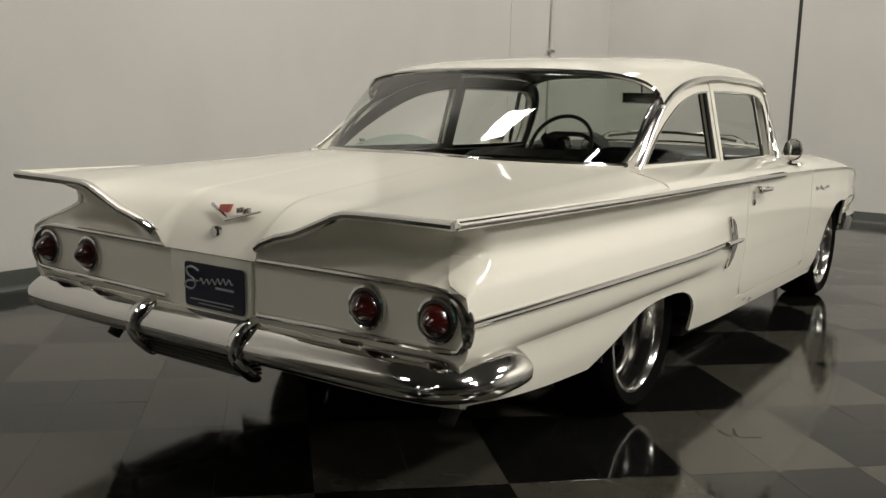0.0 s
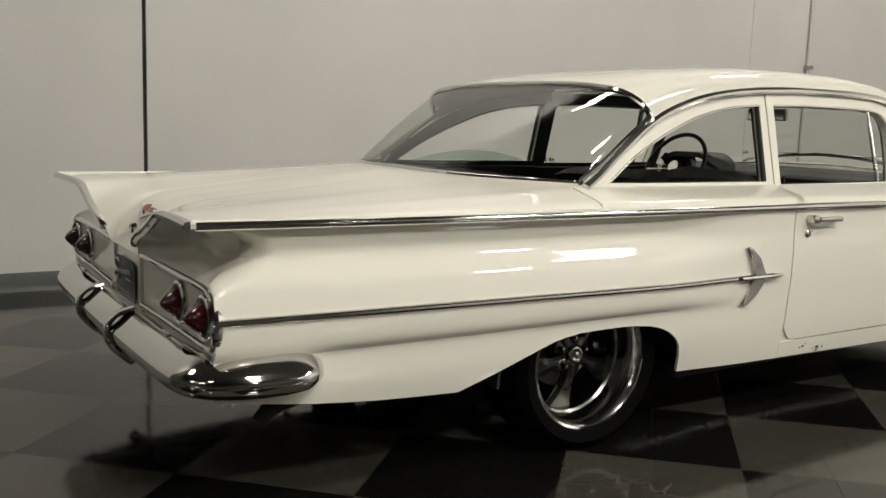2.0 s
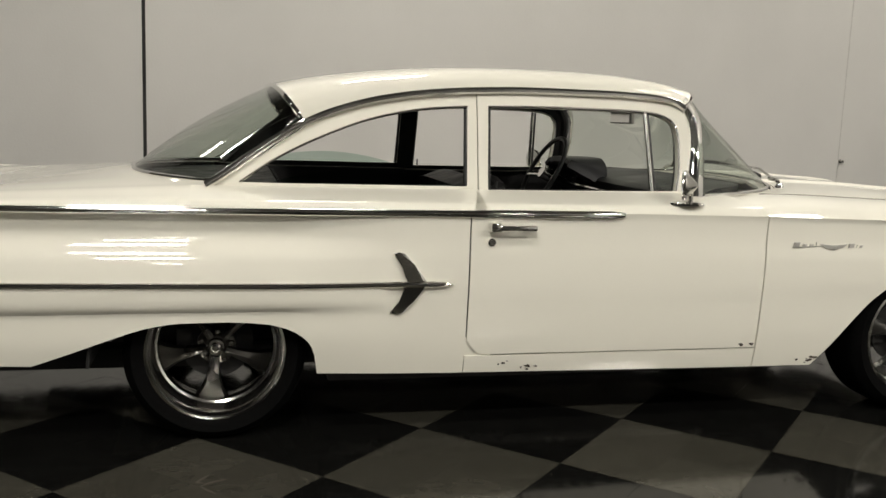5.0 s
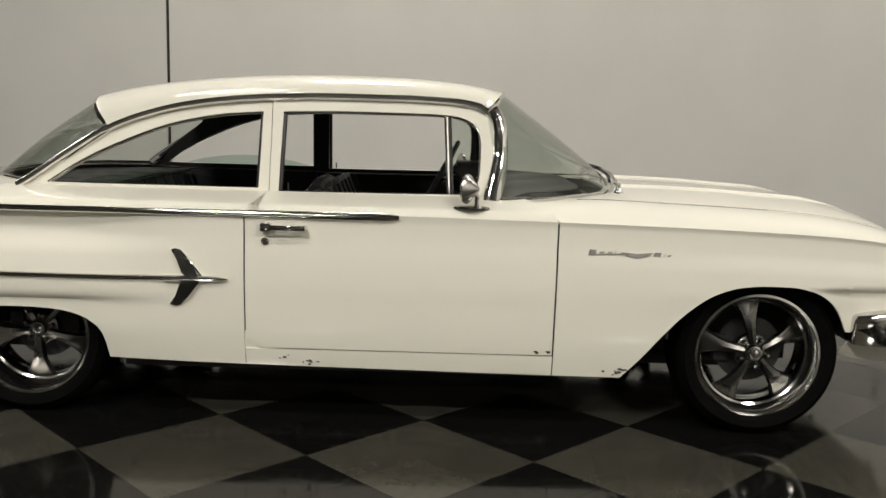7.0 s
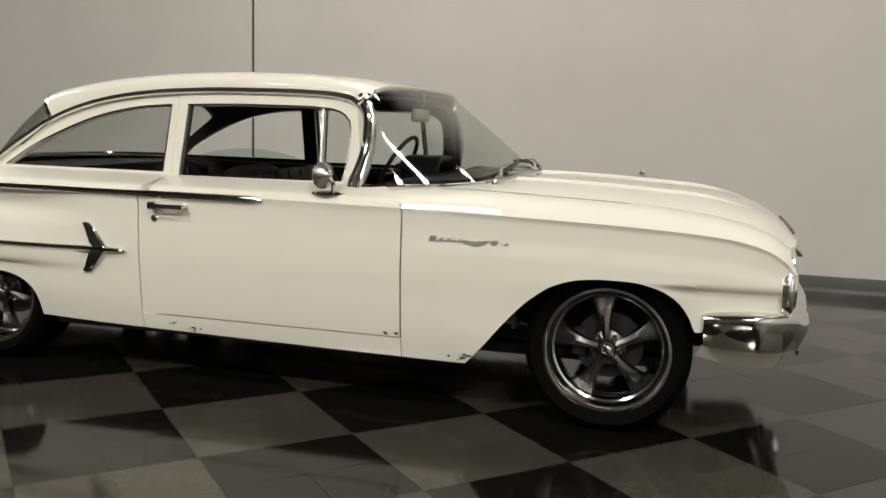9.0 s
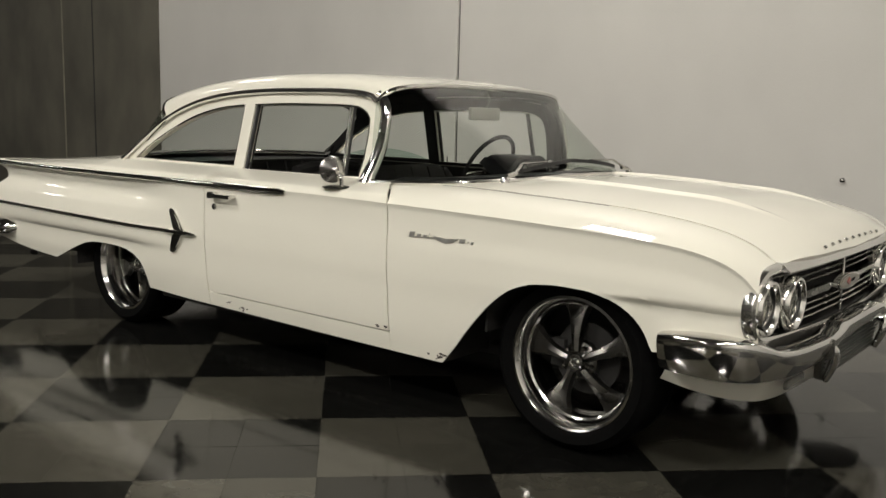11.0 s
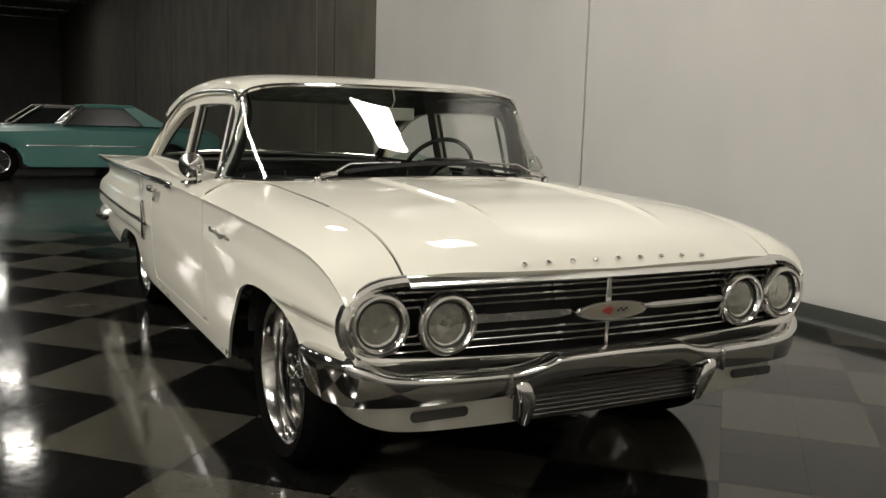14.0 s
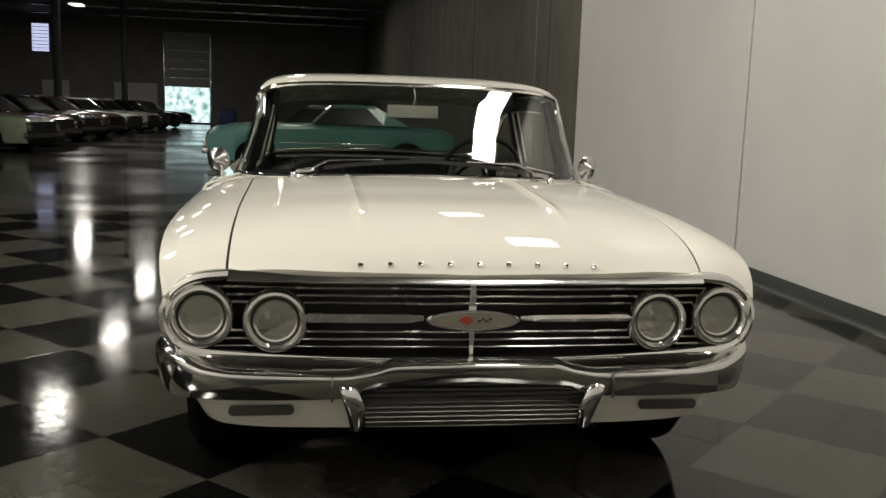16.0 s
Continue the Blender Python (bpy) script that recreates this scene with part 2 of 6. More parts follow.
def sheet(fn, nu, nv, thick=0.0, flip=False, us=None, vs=None):
    """A surface fn(u, v) with a thickness behind it."""
    bm = bmesh.new()
    us = us or [i / nu for i in range(nu + 1)]
    vs = vs or [j / nv for j in range(nv + 1)]
    g = [[bm.verts.new(fn(u, v)) for v in vs] for u in us]
    for i in range(len(us) - 1):
        for j in range(len(vs) - 1):
            q = [g[i][j], g[i + 1][j], g[i + 1][j + 1], g[i][j + 1]]
            bm.faces.new(q[::-1] if flip else q)
    bmesh.ops.remove_doubles(bm, verts=bm.verts, dist=0.0008)
    bmesh.ops.dissolve_degenerate(bm, edges=bm.edges, dist=0.0004)
    loose = [v for v in bm.verts if not v.link_faces]
    bmesh.ops.delete(bm, geom=loose, context="VERTS")
    if thick:
        shell(bm, thick)
    return bm


def rbox(a, b, r=0.01, seg=2):
    bm = bmesh.new()
    bmesh.ops.create_cube(bm, size=1)
    for v in bm.verts:
        v.co = Vector([(a[i] + b[i]) / 2 + v.co[i] * abs(b[i] - a[i]) for i in range(3)])
    if r:
        bmesh.ops.bevel(bm, geom=bm.edges[:], offset=r, segments=seg, affect="EDGES", profile=0.6)
    return bm


def lathe(profile, n=40, axis="y", closed=False):
    """Turns (radius, along) points round an axis through the origin."""
    bm = bmesh.new()
    rings = []
    for r, a in profile:
        ring = []
        for k in range(n):
            c, s = math.cos(2 * math.pi * k / n) * r, math.sin(2 * math.pi * k / n) * r
            ring.append(bm.verts.new({"y": (c, a, s), "x": (a, c, s), "z": (c, s, a)}[axis]))
        rings.append(ring)
    pairs = list(zip(rings, rings[1:])) + ([(rings[-1], rings[0])] if closed else [])
    for p, q in pairs:
        for k in range(n):
            bm.faces.new((p[k], p[(k + 1) % n], q[(k + 1) % n], q[k]))
    if not closed:
        for ring in (rings[0], rings[-1]):
            bm.faces.new(ring)
    bmesh.ops.remove_doubles(bm, verts=bm.verts, dist=0.0003)
    return bm


def sweep(path, section, up=(0, 0, 1), closed=False, scale=None):
    """Draws a section (side, up) along a path."""
    bm = bmesh.new()
    pts = [Vector(p) for p in path]
    n, rings = len(pts), []
    for i, p in enumerate(pts):
        a, b = (pts[i - 1], pts[(i + 1) % n]) if closed else (pts[max(i - 1, 0)], pts[min(i + 1, n - 1)])
        t = (b - a).normalized()
        u = Vector(up(i) if callable(up) else up)
        s = t.cross(u).normalized()
        u = s.cross(t).normalized()
        k = scale(i / (n - 1)) if scale else 1.0
        rings.append([bm.verts.new(p + s * x * k + u * y * k) for x, y in section])
    m = len(section)
    for i in range(n if closed else n - 1):
        p, q = rings[i], rings[(i + 1) % n]
        for k in range(m):
            bm.faces.new((p[k], p[(k + 1) % m], q[(k + 1) % m], q[k]))
    if not closed:
        bm.faces.new(rings[0])
        bm.faces.new(rings[-1])
    return bm


def circle(r, n=10, squash=1.0):
    return [(r * math.cos(2 * math.pi * k / n), r * squash * math.sin(2 * math.pi * k / n)) for k in range(n)]


def tube(path, r, n=8, **kw):
    return sweep(path, circle(r, n), **kw)


def slab(poly, frame_fn, depth, r=0.0):
    """A flat outline of (a, b) points raised by depth; frame_fn(a, b, d) gives the place."""
    bm = bmesh.new()
    lo = [bm.verts.new(frame_fn(a, b, 0)) for a, b in poly]
    hi = [bm.verts.new(frame_fn(a, b, depth)) for a, b in poly]
    n = len(poly)
    bm.faces.new(lo[::-1])
    bm.faces.new(hi)
    for k in range(n):
        bm.faces.new((lo[k], lo[(k + 1) % n], hi[(k + 1) % n], hi[k]))
    if r:
        edges = [e for e in bm.edges if e.verts[0] in hi and e.verts[1] in hi]
        bmesh.ops.bevel(bm, geom=edges, offset=r, segments=2, affect="EDGES")
    return bm


def ring_sheet(outer, inner, place, thick):
    """A frame between two loops of equal count; place(a, b) gives the point."""
    bm = bmesh.new()
    o, i = [bm.verts.new(place(*p)) for p in outer], [bm.verts.new(place(*p)) for p in inner]
    n = len(o)
    for k in range(n):
        bm.faces.new((o[k], o[(k + 1) % n], i[(k + 1) % n], i[k]))
    bmesh.ops.recalc_face_normals(bm, faces=bm.faces)
    mid = sum((v.co.y for v in bm.verts), 0.0) / len(bm.verts)
    bm.normal_update()
    if bm.faces[:][0].normal.y * mid < 0:
        bmesh.ops.reverse_faces(bm, faces=bm.faces[:])
    shell(bm, thick)
    return bm


def along(pts, n):
    """n points evenly along a smooth open line through pts."""
    pts = [Vector(p) for p in pts]
    d = [0.0]
    for a, b in zip(pts, pts[1:]):
        d.append(d[-1] + (b - a).length)
    fs = [pch(*[(s, p[k]) for s, p in zip(d, pts)]) for k in range(len(pts[0]))]
    return [tuple(f(d[-1] * i / (n - 1)) for f in fs) for i in range(n)]


# ---- the hall ----
def wall(name, a, b, material, label):
    return tagged(part(name, rbox(a, b, 0.0), material), label, "wall", kind="structure")


WALL_Y, EDGE_X, END_X, FAR_X = 3.0, -5.35, 7.95, -53.5
wall("wall_north", (EDGE_X, WALL_Y, 0), (-0.614, WALL_Y + 0.25, CEIL), WALLPAINT, "smooth off-white painted concrete panel wall")
wall("wall_north_long", (-0.586, WALL_Y, 0), (END_X + 0.2, WALL_Y + 0.25, CEIL), WALLPAINT, "smooth off-white painted concrete panel wall")
wall("wall_east", (END_X, -22, 0), (END_X + 0.25, WALL_Y - 0.002, CEIL), WALLPAINT, "plain off-white painted end wall")
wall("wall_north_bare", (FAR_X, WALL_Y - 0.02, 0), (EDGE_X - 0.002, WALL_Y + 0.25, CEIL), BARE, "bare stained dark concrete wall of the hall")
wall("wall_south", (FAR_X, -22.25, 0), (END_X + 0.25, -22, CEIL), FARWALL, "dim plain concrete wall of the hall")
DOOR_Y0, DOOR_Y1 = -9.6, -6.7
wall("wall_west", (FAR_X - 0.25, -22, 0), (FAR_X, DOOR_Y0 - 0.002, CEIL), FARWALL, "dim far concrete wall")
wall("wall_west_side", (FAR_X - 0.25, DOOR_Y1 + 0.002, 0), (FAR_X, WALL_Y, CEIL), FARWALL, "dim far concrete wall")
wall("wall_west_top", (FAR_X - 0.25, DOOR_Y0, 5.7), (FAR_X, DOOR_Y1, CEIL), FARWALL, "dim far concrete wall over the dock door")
tagged(part("ceiling", rbox((FAR_X, -22, CEIL), (END_X, WALL_Y, CEIL + 0.2), 0.0), CEILING), "dark steel roof deck high above", "ceiling", kind="structure")
tagged(part("floor", rbox((FAR_X, -22, -0.2), (END_X, WALL_Y, -0.004), 0.0), CONCRETE), "polished dark concrete floor of the hall", "floor", kind="structure")
tagged(part("ground", rbox((-140, -80, -0.4), (80, 60, -0.21), 0.0), CONCRETE), "plain ground under the building", "ground", kind="structure")

for sx, sw, sy, sm in ((-0.6, 0.0278, 0.022, SEAM), (5.4, 0.006, -0.004, SEAMGREY)):
    tagged(part("wall_joint", rbox((sx - sw / 2, WALL_Y + sy, 0.12), (sx + sw / 2, WALL_Y + sy + 0.014, CEIL), 0.0), sm), "dark vertical sealant joint between wall panels", "trim", kind="structure")
tagged(part("wall_joint", rbox((END_X - 0.004, 0.58, 0.2), (END_X + 0.01, 0.62, CEIL), 0.0), SEAM), "dark vertical sealant joint in the end wall", "trim", kind="structure")
for sx, sw in ((-6.86, 0.02), (-7.65, 0.03), (-13.2, 0.04), (-19.3, 0.04), (-25.4, 0.04)):
    tagged(part("wall_joint", rbox((sx - sw / 2, WALL_Y - 0.026, 0.0), (sx + sw / 2, WALL_Y, CEIL), 0.0), SEAMDIM if sw == 0.03 else SEAM), "vertical joint in the bare concrete wall", "trim", kind="structure")


def baseboard(name, a, b, out):
    """Rubber cove base with a flared toe, from a to b along the floor."""
    sec = [(0, 0), (0.028, 0), (0.016, 0.01), (0.009, 0.03), (0.008, 0.112), (0.004, 0.12), (0, 0.12)]
    bm = sweep([(*a, 0.0), (*b, 0.0)], [(x * out, y) for x, y in sec])
    return tagged(part(name, bm, BASEBOARD), "dark grey-green rubber cove base along the wall", "baseboard", kind="structure")


baseboard("baseboard", (EDGE_X, WALL_Y - 0.001), (END_X, WALL_Y - 0.001), 1)
baseboard("baseboard", (END_X - 0.001, WALL_Y), (END_X - 0.001, -22), 1)

con = tagged(part("conduit", tube([(6.3, WALL_Y - 0.03, CEIL), (6.3, WALL_Y - 0.03, 0.35)], 0.022, 10, up=(0, 1, 0)), CONDUIT), "painted steel electrical conduit on the wall", "conduit")
part("clamp", rbox((6.255, WALL_Y - 0.06, 1.83), (6.345, WALL_Y - 0.002, 1.87), 0.006), STEEL, con, "rusty pipe clamp")
part("outlet_box", rbox((6.25, WALL_Y - 0.06, 0.24), (6.35, WALL_Y - 0.002, 0.36), 0.006), CONDUIT, con)
for nx, nz in ((2.88, 0.865), (5.42, 0.95)):
    bm = lathe([(0.016, 0.0), (0.016, -0.012), (0.009, -0.016), (0.009, -0.04), (0.013, -0.045), (0.001, -0.05)], 14)
    tagged(part("wall_anchor", bm, STEEL, loc=(nx, WALL_Y, nz)), "small steel bolt standing out of the wall", "anchor bolt")


def fixture(x, y):
    f = thing("high_bay_light", "six-tube fluorescent high bay light hung from the ceiling", "ceiling light", (x, y, FIXTURE_Z), "high bay lights")
    part("housing", rbox((-0.62, -0.33, 0), (0.62, 0.33, 0.06), 0.01), STEEL, f)
    for k in range(6):
        yy = -0.25 + 0.1 * k
        part("tube", tube([(-0.57, yy, -0.03), (0.57, yy, -0.03)], 0.013, 8), TUBE, f, "lit fluorescent tube")
    for s in (-0.5, 0.5):
        part("hanger", tube([(s, 0, 0.06), (s, 0, CEIL - FIXTURE_Z)], 0.006, 6, up=(0, 1, 0)), BLACK, f)
    return f


first_fix = fixture(LAMPS[0][0], LAMPS[0][1])
for lx, ly, _ in LAMPS[1:] + FAR_LAMPS:
    copy_thing(first_fix, pose(lx, ly, FIXTURE_Z))

# dock door, window, doors and columns at the far end
dock = thing("dock_door", "half-raised grey sectional dock door at the far wall", "dock door", (FAR_X, (DOOR_Y0 + DOOR_Y1) / 2, 0))
for k in range(6):
    z0 = 2.35 + k * 0.56
    part("panel", rbox((0.02, -1.42, z0), (0.08, 1.42, z0 + 0.556), 0.01), plain("dock_panel", (0.34, 0.33, 0.30), 0.7), dock)
for s in (-1.45, 1.39):
    part("track", rbox((0.0, s, 0), (0.12, s + 0.06, 5.7), 0.01), STEEL, dock)
bk = tagged(part("backdrop", rbox((FAR_X - 8, -16, 0.0), (FAR_X - 7.9, 2, 6), 0.0), OUTDOOR), "bright blurred trees outside the dock door", "backdrop", kind="structure")
m = OUTDOOR
nt = m.node_tree
nz = nt.nodes.new("ShaderNodeTexNoise")
nz.inputs["Scale"].default_value, nz.inputs["Detail"].default_value = 2.2, 6
cr = nt.nodes.new("ShaderNodeValToRGB")
cr.color_ramp.elements[0].position, cr.color_ramp.elements[0].color = 0.34, (0.12, 0.24, 0.18, 1)
cr.color_ramp.elements[1].position, cr.color_ramp.elements[1].color = 0.62, (0.75, 0.95, 1.0, 1)
gp = nt.nodes.new("ShaderNodeNewGeometry")
nt.links.new(gp.outputs["Position"], nz.inputs["Vector"])
nt.links.new(nz.outputs["Fac"], cr.inputs["Fac"])
nt.links.new(cr.outputs["Color"], nt.nodes["Principled BSDF"].inputs["Emission Color"])

win = thing("window_1", "high louvred window with bluish daylight", "window", (FAR_X, -17.4, 4.2), kind="structure")
part("window_frame", join(rbox((0, -0.06, -0.06), (0.1, 0, 1.76), 0.005), rbox((0, 1.0, -0.06), (0.1, 1.06, 1.76), 0.005), rbox((0, 0, -0.06), (0.1, 1.0, 0), 0.005), rbox((0, 0, 1.7), (0.1, 1.0, 1.76), 0.005)), STEEL, win)
for k in range(8):
    part("pane", rbox((0.01, 0.0, 0.02 + k * 0.212), (0.04, 1.0, 0.19 + k * 0.212), 0.004), SKYPANE, win)
PALE = plain("pale_door", (0.42, 0.41, 0.38), 0.6)
for dy, w_ in ((-16.9, 1.6), (-12.6, 2.6)):
    tagged(part("door_panel", rbox((FAR_X + 0.01, dy, 0.02), (FAR_X + 0.06, dy + w_, 2.5), 0.02), PALE), "pale closed overhead door in the far wall", "door", kind="structure")
for cx, cy in ((-30.0, -9.9), (-40.0, -9.4), (-38.0, -16.0)):
    c = tagged(part("column", join(rbox((cx - 0.13, cy - 0.13, 0), (cx + 0.13, cy + 0.13, CEIL), 0.02), rbox((cx - 0.22, cy - 0.22, -0.004), (cx + 0.22, cy + 0.22, 0.03), 0.01)), BLACK), "dark steel roof column", "column", kind="structure")
for k in range(9):
    tx = -12.0 - 4.5 * k
    top, bot = CEIL - 0.08, CEIL - 0.55
    bms = [rbox((tx - 0.04, -21.9, top), (tx + 0.04, 2.9, top + 0.07), 0), rbox((tx - 0.04, -21.9, bot), (tx + 0.04, 2.9, bot + 0.05), 0)]
    for j in range(20):
        y0 = -21.8 + j * 1.23
        bms.append(tube([(tx, y0, bot + 0.03), (tx, y0 + 0.61, top), (tx, y0 + 1.22, bot + 0.03)], 0.014, 5, up=(1, 0, 0)))
    tagged(part("roof_truss", join(*bms), STEEL), "open-web steel roof truss under the deck", "roof truss", kind="structure")


# ---- the saloon's shape: x along the car from the rear axle, half width y, height z ----
z_belt = pch((-1.49, 0.888), (0.0, 0.884), (1.5, 0.884), (2.16, 0.878), (2.63, 0.870), (3.07, 0.857), (3.26, 0.847), (3.45, 0.829), (3.58, 0.798), (3.66, 0.752), (3.70, 0.705))
taper = pch((-1.5, 0.978), (-1.0, 0.992), (-0.4, 1.0), (2.8, 1.0), (3.2, 0.992), (3.45, 0.975), (3.6, 0.960), (3.66, 0.948), (3.70, 0.934))
FRACS = (0.034, 0.129, 0.276, 0.504, 0.745, 0.94)
DOOR_Y = (0.928, 0.946, 0.961, 0.969, 0.9696, 0.973, 0.975, 0.975, 0.9715, 0.974, 0.979)
POD_Y = (0.905, 0.927, 0.950, 0.960, 0.9755, 0.986, 0.990, 0.975, 0.930, 0.946, 0.980)
NOSE_Y = (0.928, 0.944, 0.958, 0.966, 0.9668, 0.971, 0.976, 0.976, 0.969, 0.971, 0.979)


def side_rows(x):
    zb = z_belt(x)
    zs = [0.22, 0.30, 0.40, 0.512] + [0.512 + f * (zb - 0.512) for f in FRACS] + [zb]
    pod, nose = 1 - smooth(0.15, 0.72, x), smooth(1.5, 2.9, x)
    ys = [(d + (p - d) * pod + (n - d) * nose) * taper(x) for d, p, n in zip(DOOR_Y, POD_Y, NOSE_Y)]
    return zs, ys


def side_y(x, z):
    zs, ys = side_rows(x)
    y = pch(*zip(zs, ys))(z)
    if x < -1.15 and 0.70 < z < 0.878:
        r = 0.085 * math.sin(math.pi * (z - 0.70) / 0.178) ** 0.5
        d = max(x - tail_x(z), 0.0)
        if d < r:
            y -= r * (1 - math.sqrt(max(1 - (1 - d / r) ** 2, 0.0)))
    if x > 3.1:
        y -= 0.028 * smooth(3.12, 3.35, x) * (1 - smooth(0.615, 0.645, z))
    return y


# lower outline of the right and left flanks, with both wheel arches
rear_arch = pch((-0.70, 0.322), (-0.55, 0.372), (-0.40, 0.422), (-0.28, 0.457), (-0.16, 0.472), (0.0, 0.474), (0.13, 0.466), (0.22, 0.445), (0.28, 0.41), (0.315, 0.36), (0.330, 0.266))
front_arch = pch((2.44, 0.242), (2.515, 0.325), (2.60, 0.43), (2.70, 0.535), (2.80, 0.605), (2.90, 0.636), (3.0, 0.644), (3.10, 0.642), (3.19, 0.624), (3.27, 0.58), (3.325, 0.51), (3.342, 0.47), (3.35, 0.455))
tail_low = pch((-1.45, 0.388), (-1.2, 0.354), (-0.95, 0.333), (-0.70, 0.322))
sill_low = pch((0.33, 0.266), (1.0, 0.255), (2.16, 0.243), (2.44, 0.242))


def z_low(x):
    if x < -0.70:
        return tail_low(x)
    if x < 0.33:
        return rear_arch(x)
    if x < 2.44:
        return sill_low(x)
    if x < 3.35:
        return front_arch(x)
    return 0.455


def flank(x0, x1, zlo, zhi, s, nx=40, nz=30, xs=None, rear=None, split=0.5):
    """A piece of the flank between two stations and two heights."""
    us = [(x - x0) / (x1 - x0) for x in xs] if xs else None

    def fn(u, v):
        x = x0 + u * (x1 - x0)
        lo, hi = zlo(x), zhi(x)
        z = lo + (split - lo) * v / 0.3 if v < 0.3 else split + (hi - split) * (v - 0.3) / 0.7
        if rear:
            a = rear(z)
            x = a + u * (x1 - a)
        return (x, s * side_y(x, z), z)

    return sheet(fn, nx, nz, 0.012, flip=(s > 0), us=us)


# the tail seen from the side: fin tip, scoop under it, lamp panel
tail_x = pch((0.24, -1.385), (0.36, -1.395), (0.43, -1.41), (0.52, -1.425), (0.69, -1.43), (0.715, -1.425), (0.745, -1.372), (0.785, -1.315), (0.825, -1.318), (0.862, -1.39), (0.880, -1.475), (0.888, -1.49))

WIN_Y0, WIN_Z0 = 0.806, 0.955


def glass_y(z):
    return WIN_Y0 - (z - WIN_Z0) * 0.235


def shoulder(x, t):
    """From the belt edge (t 0) up and in to the foot of the windows (t 1)."""
    zb, yb = z_belt(x), side_y(x, z_belt(x))
    y = yb + (WIN_Y0 + 0.004 - yb) * t
    z = zb + (WIN_Z0 - zb) * (0.30 * smooth(0, 0.12, t) + 0.70 * t ** 0.9)
    return y, z


car = thing("car", "cream-white two-door 1960s saloon with chrome trim and tail fins", "car")

REAR_XS = [-1.49, -1.4885, -1.484, -1.477, -1.468, -1.457, -1.444, -1.43, -1.41, -1.38, -1.3, -1.2, -1.1, -1.0, -0.9, -0.8, -0.74, -0.70, -0.65, -0.6, -0.55, -0.5, -0.45, -0.4, -0.35, -0.3, -0.25, -0.2, -0.15, -0.1, -0.05, 0, 0.05, 0.1, 0.15,
           0.19, 0.22, 0.25, 0.275, 0.295, 0.31, 0.32, 0.326, 0.330, 0.334, 0.40, 0.5, 0.6, 0.7, 0.8, 0.87, 0.9135]
FRONT_XS = [2.1640, 2.2, 2.3, 2.4, 2.44] + [2.44 + 0.91 * k / 36 for k in range(1, 33)] + [3.262, 3.285, 3.305, 3.32, 3.332, 3.341, 3.347, 3.351, 3.358, 3.4, 3.45, 3.5, 3.55, 3.6, 3.65, 3.70]
FRONT_XS = sorted(set(round(x, 4) for x in FRONT_XS))


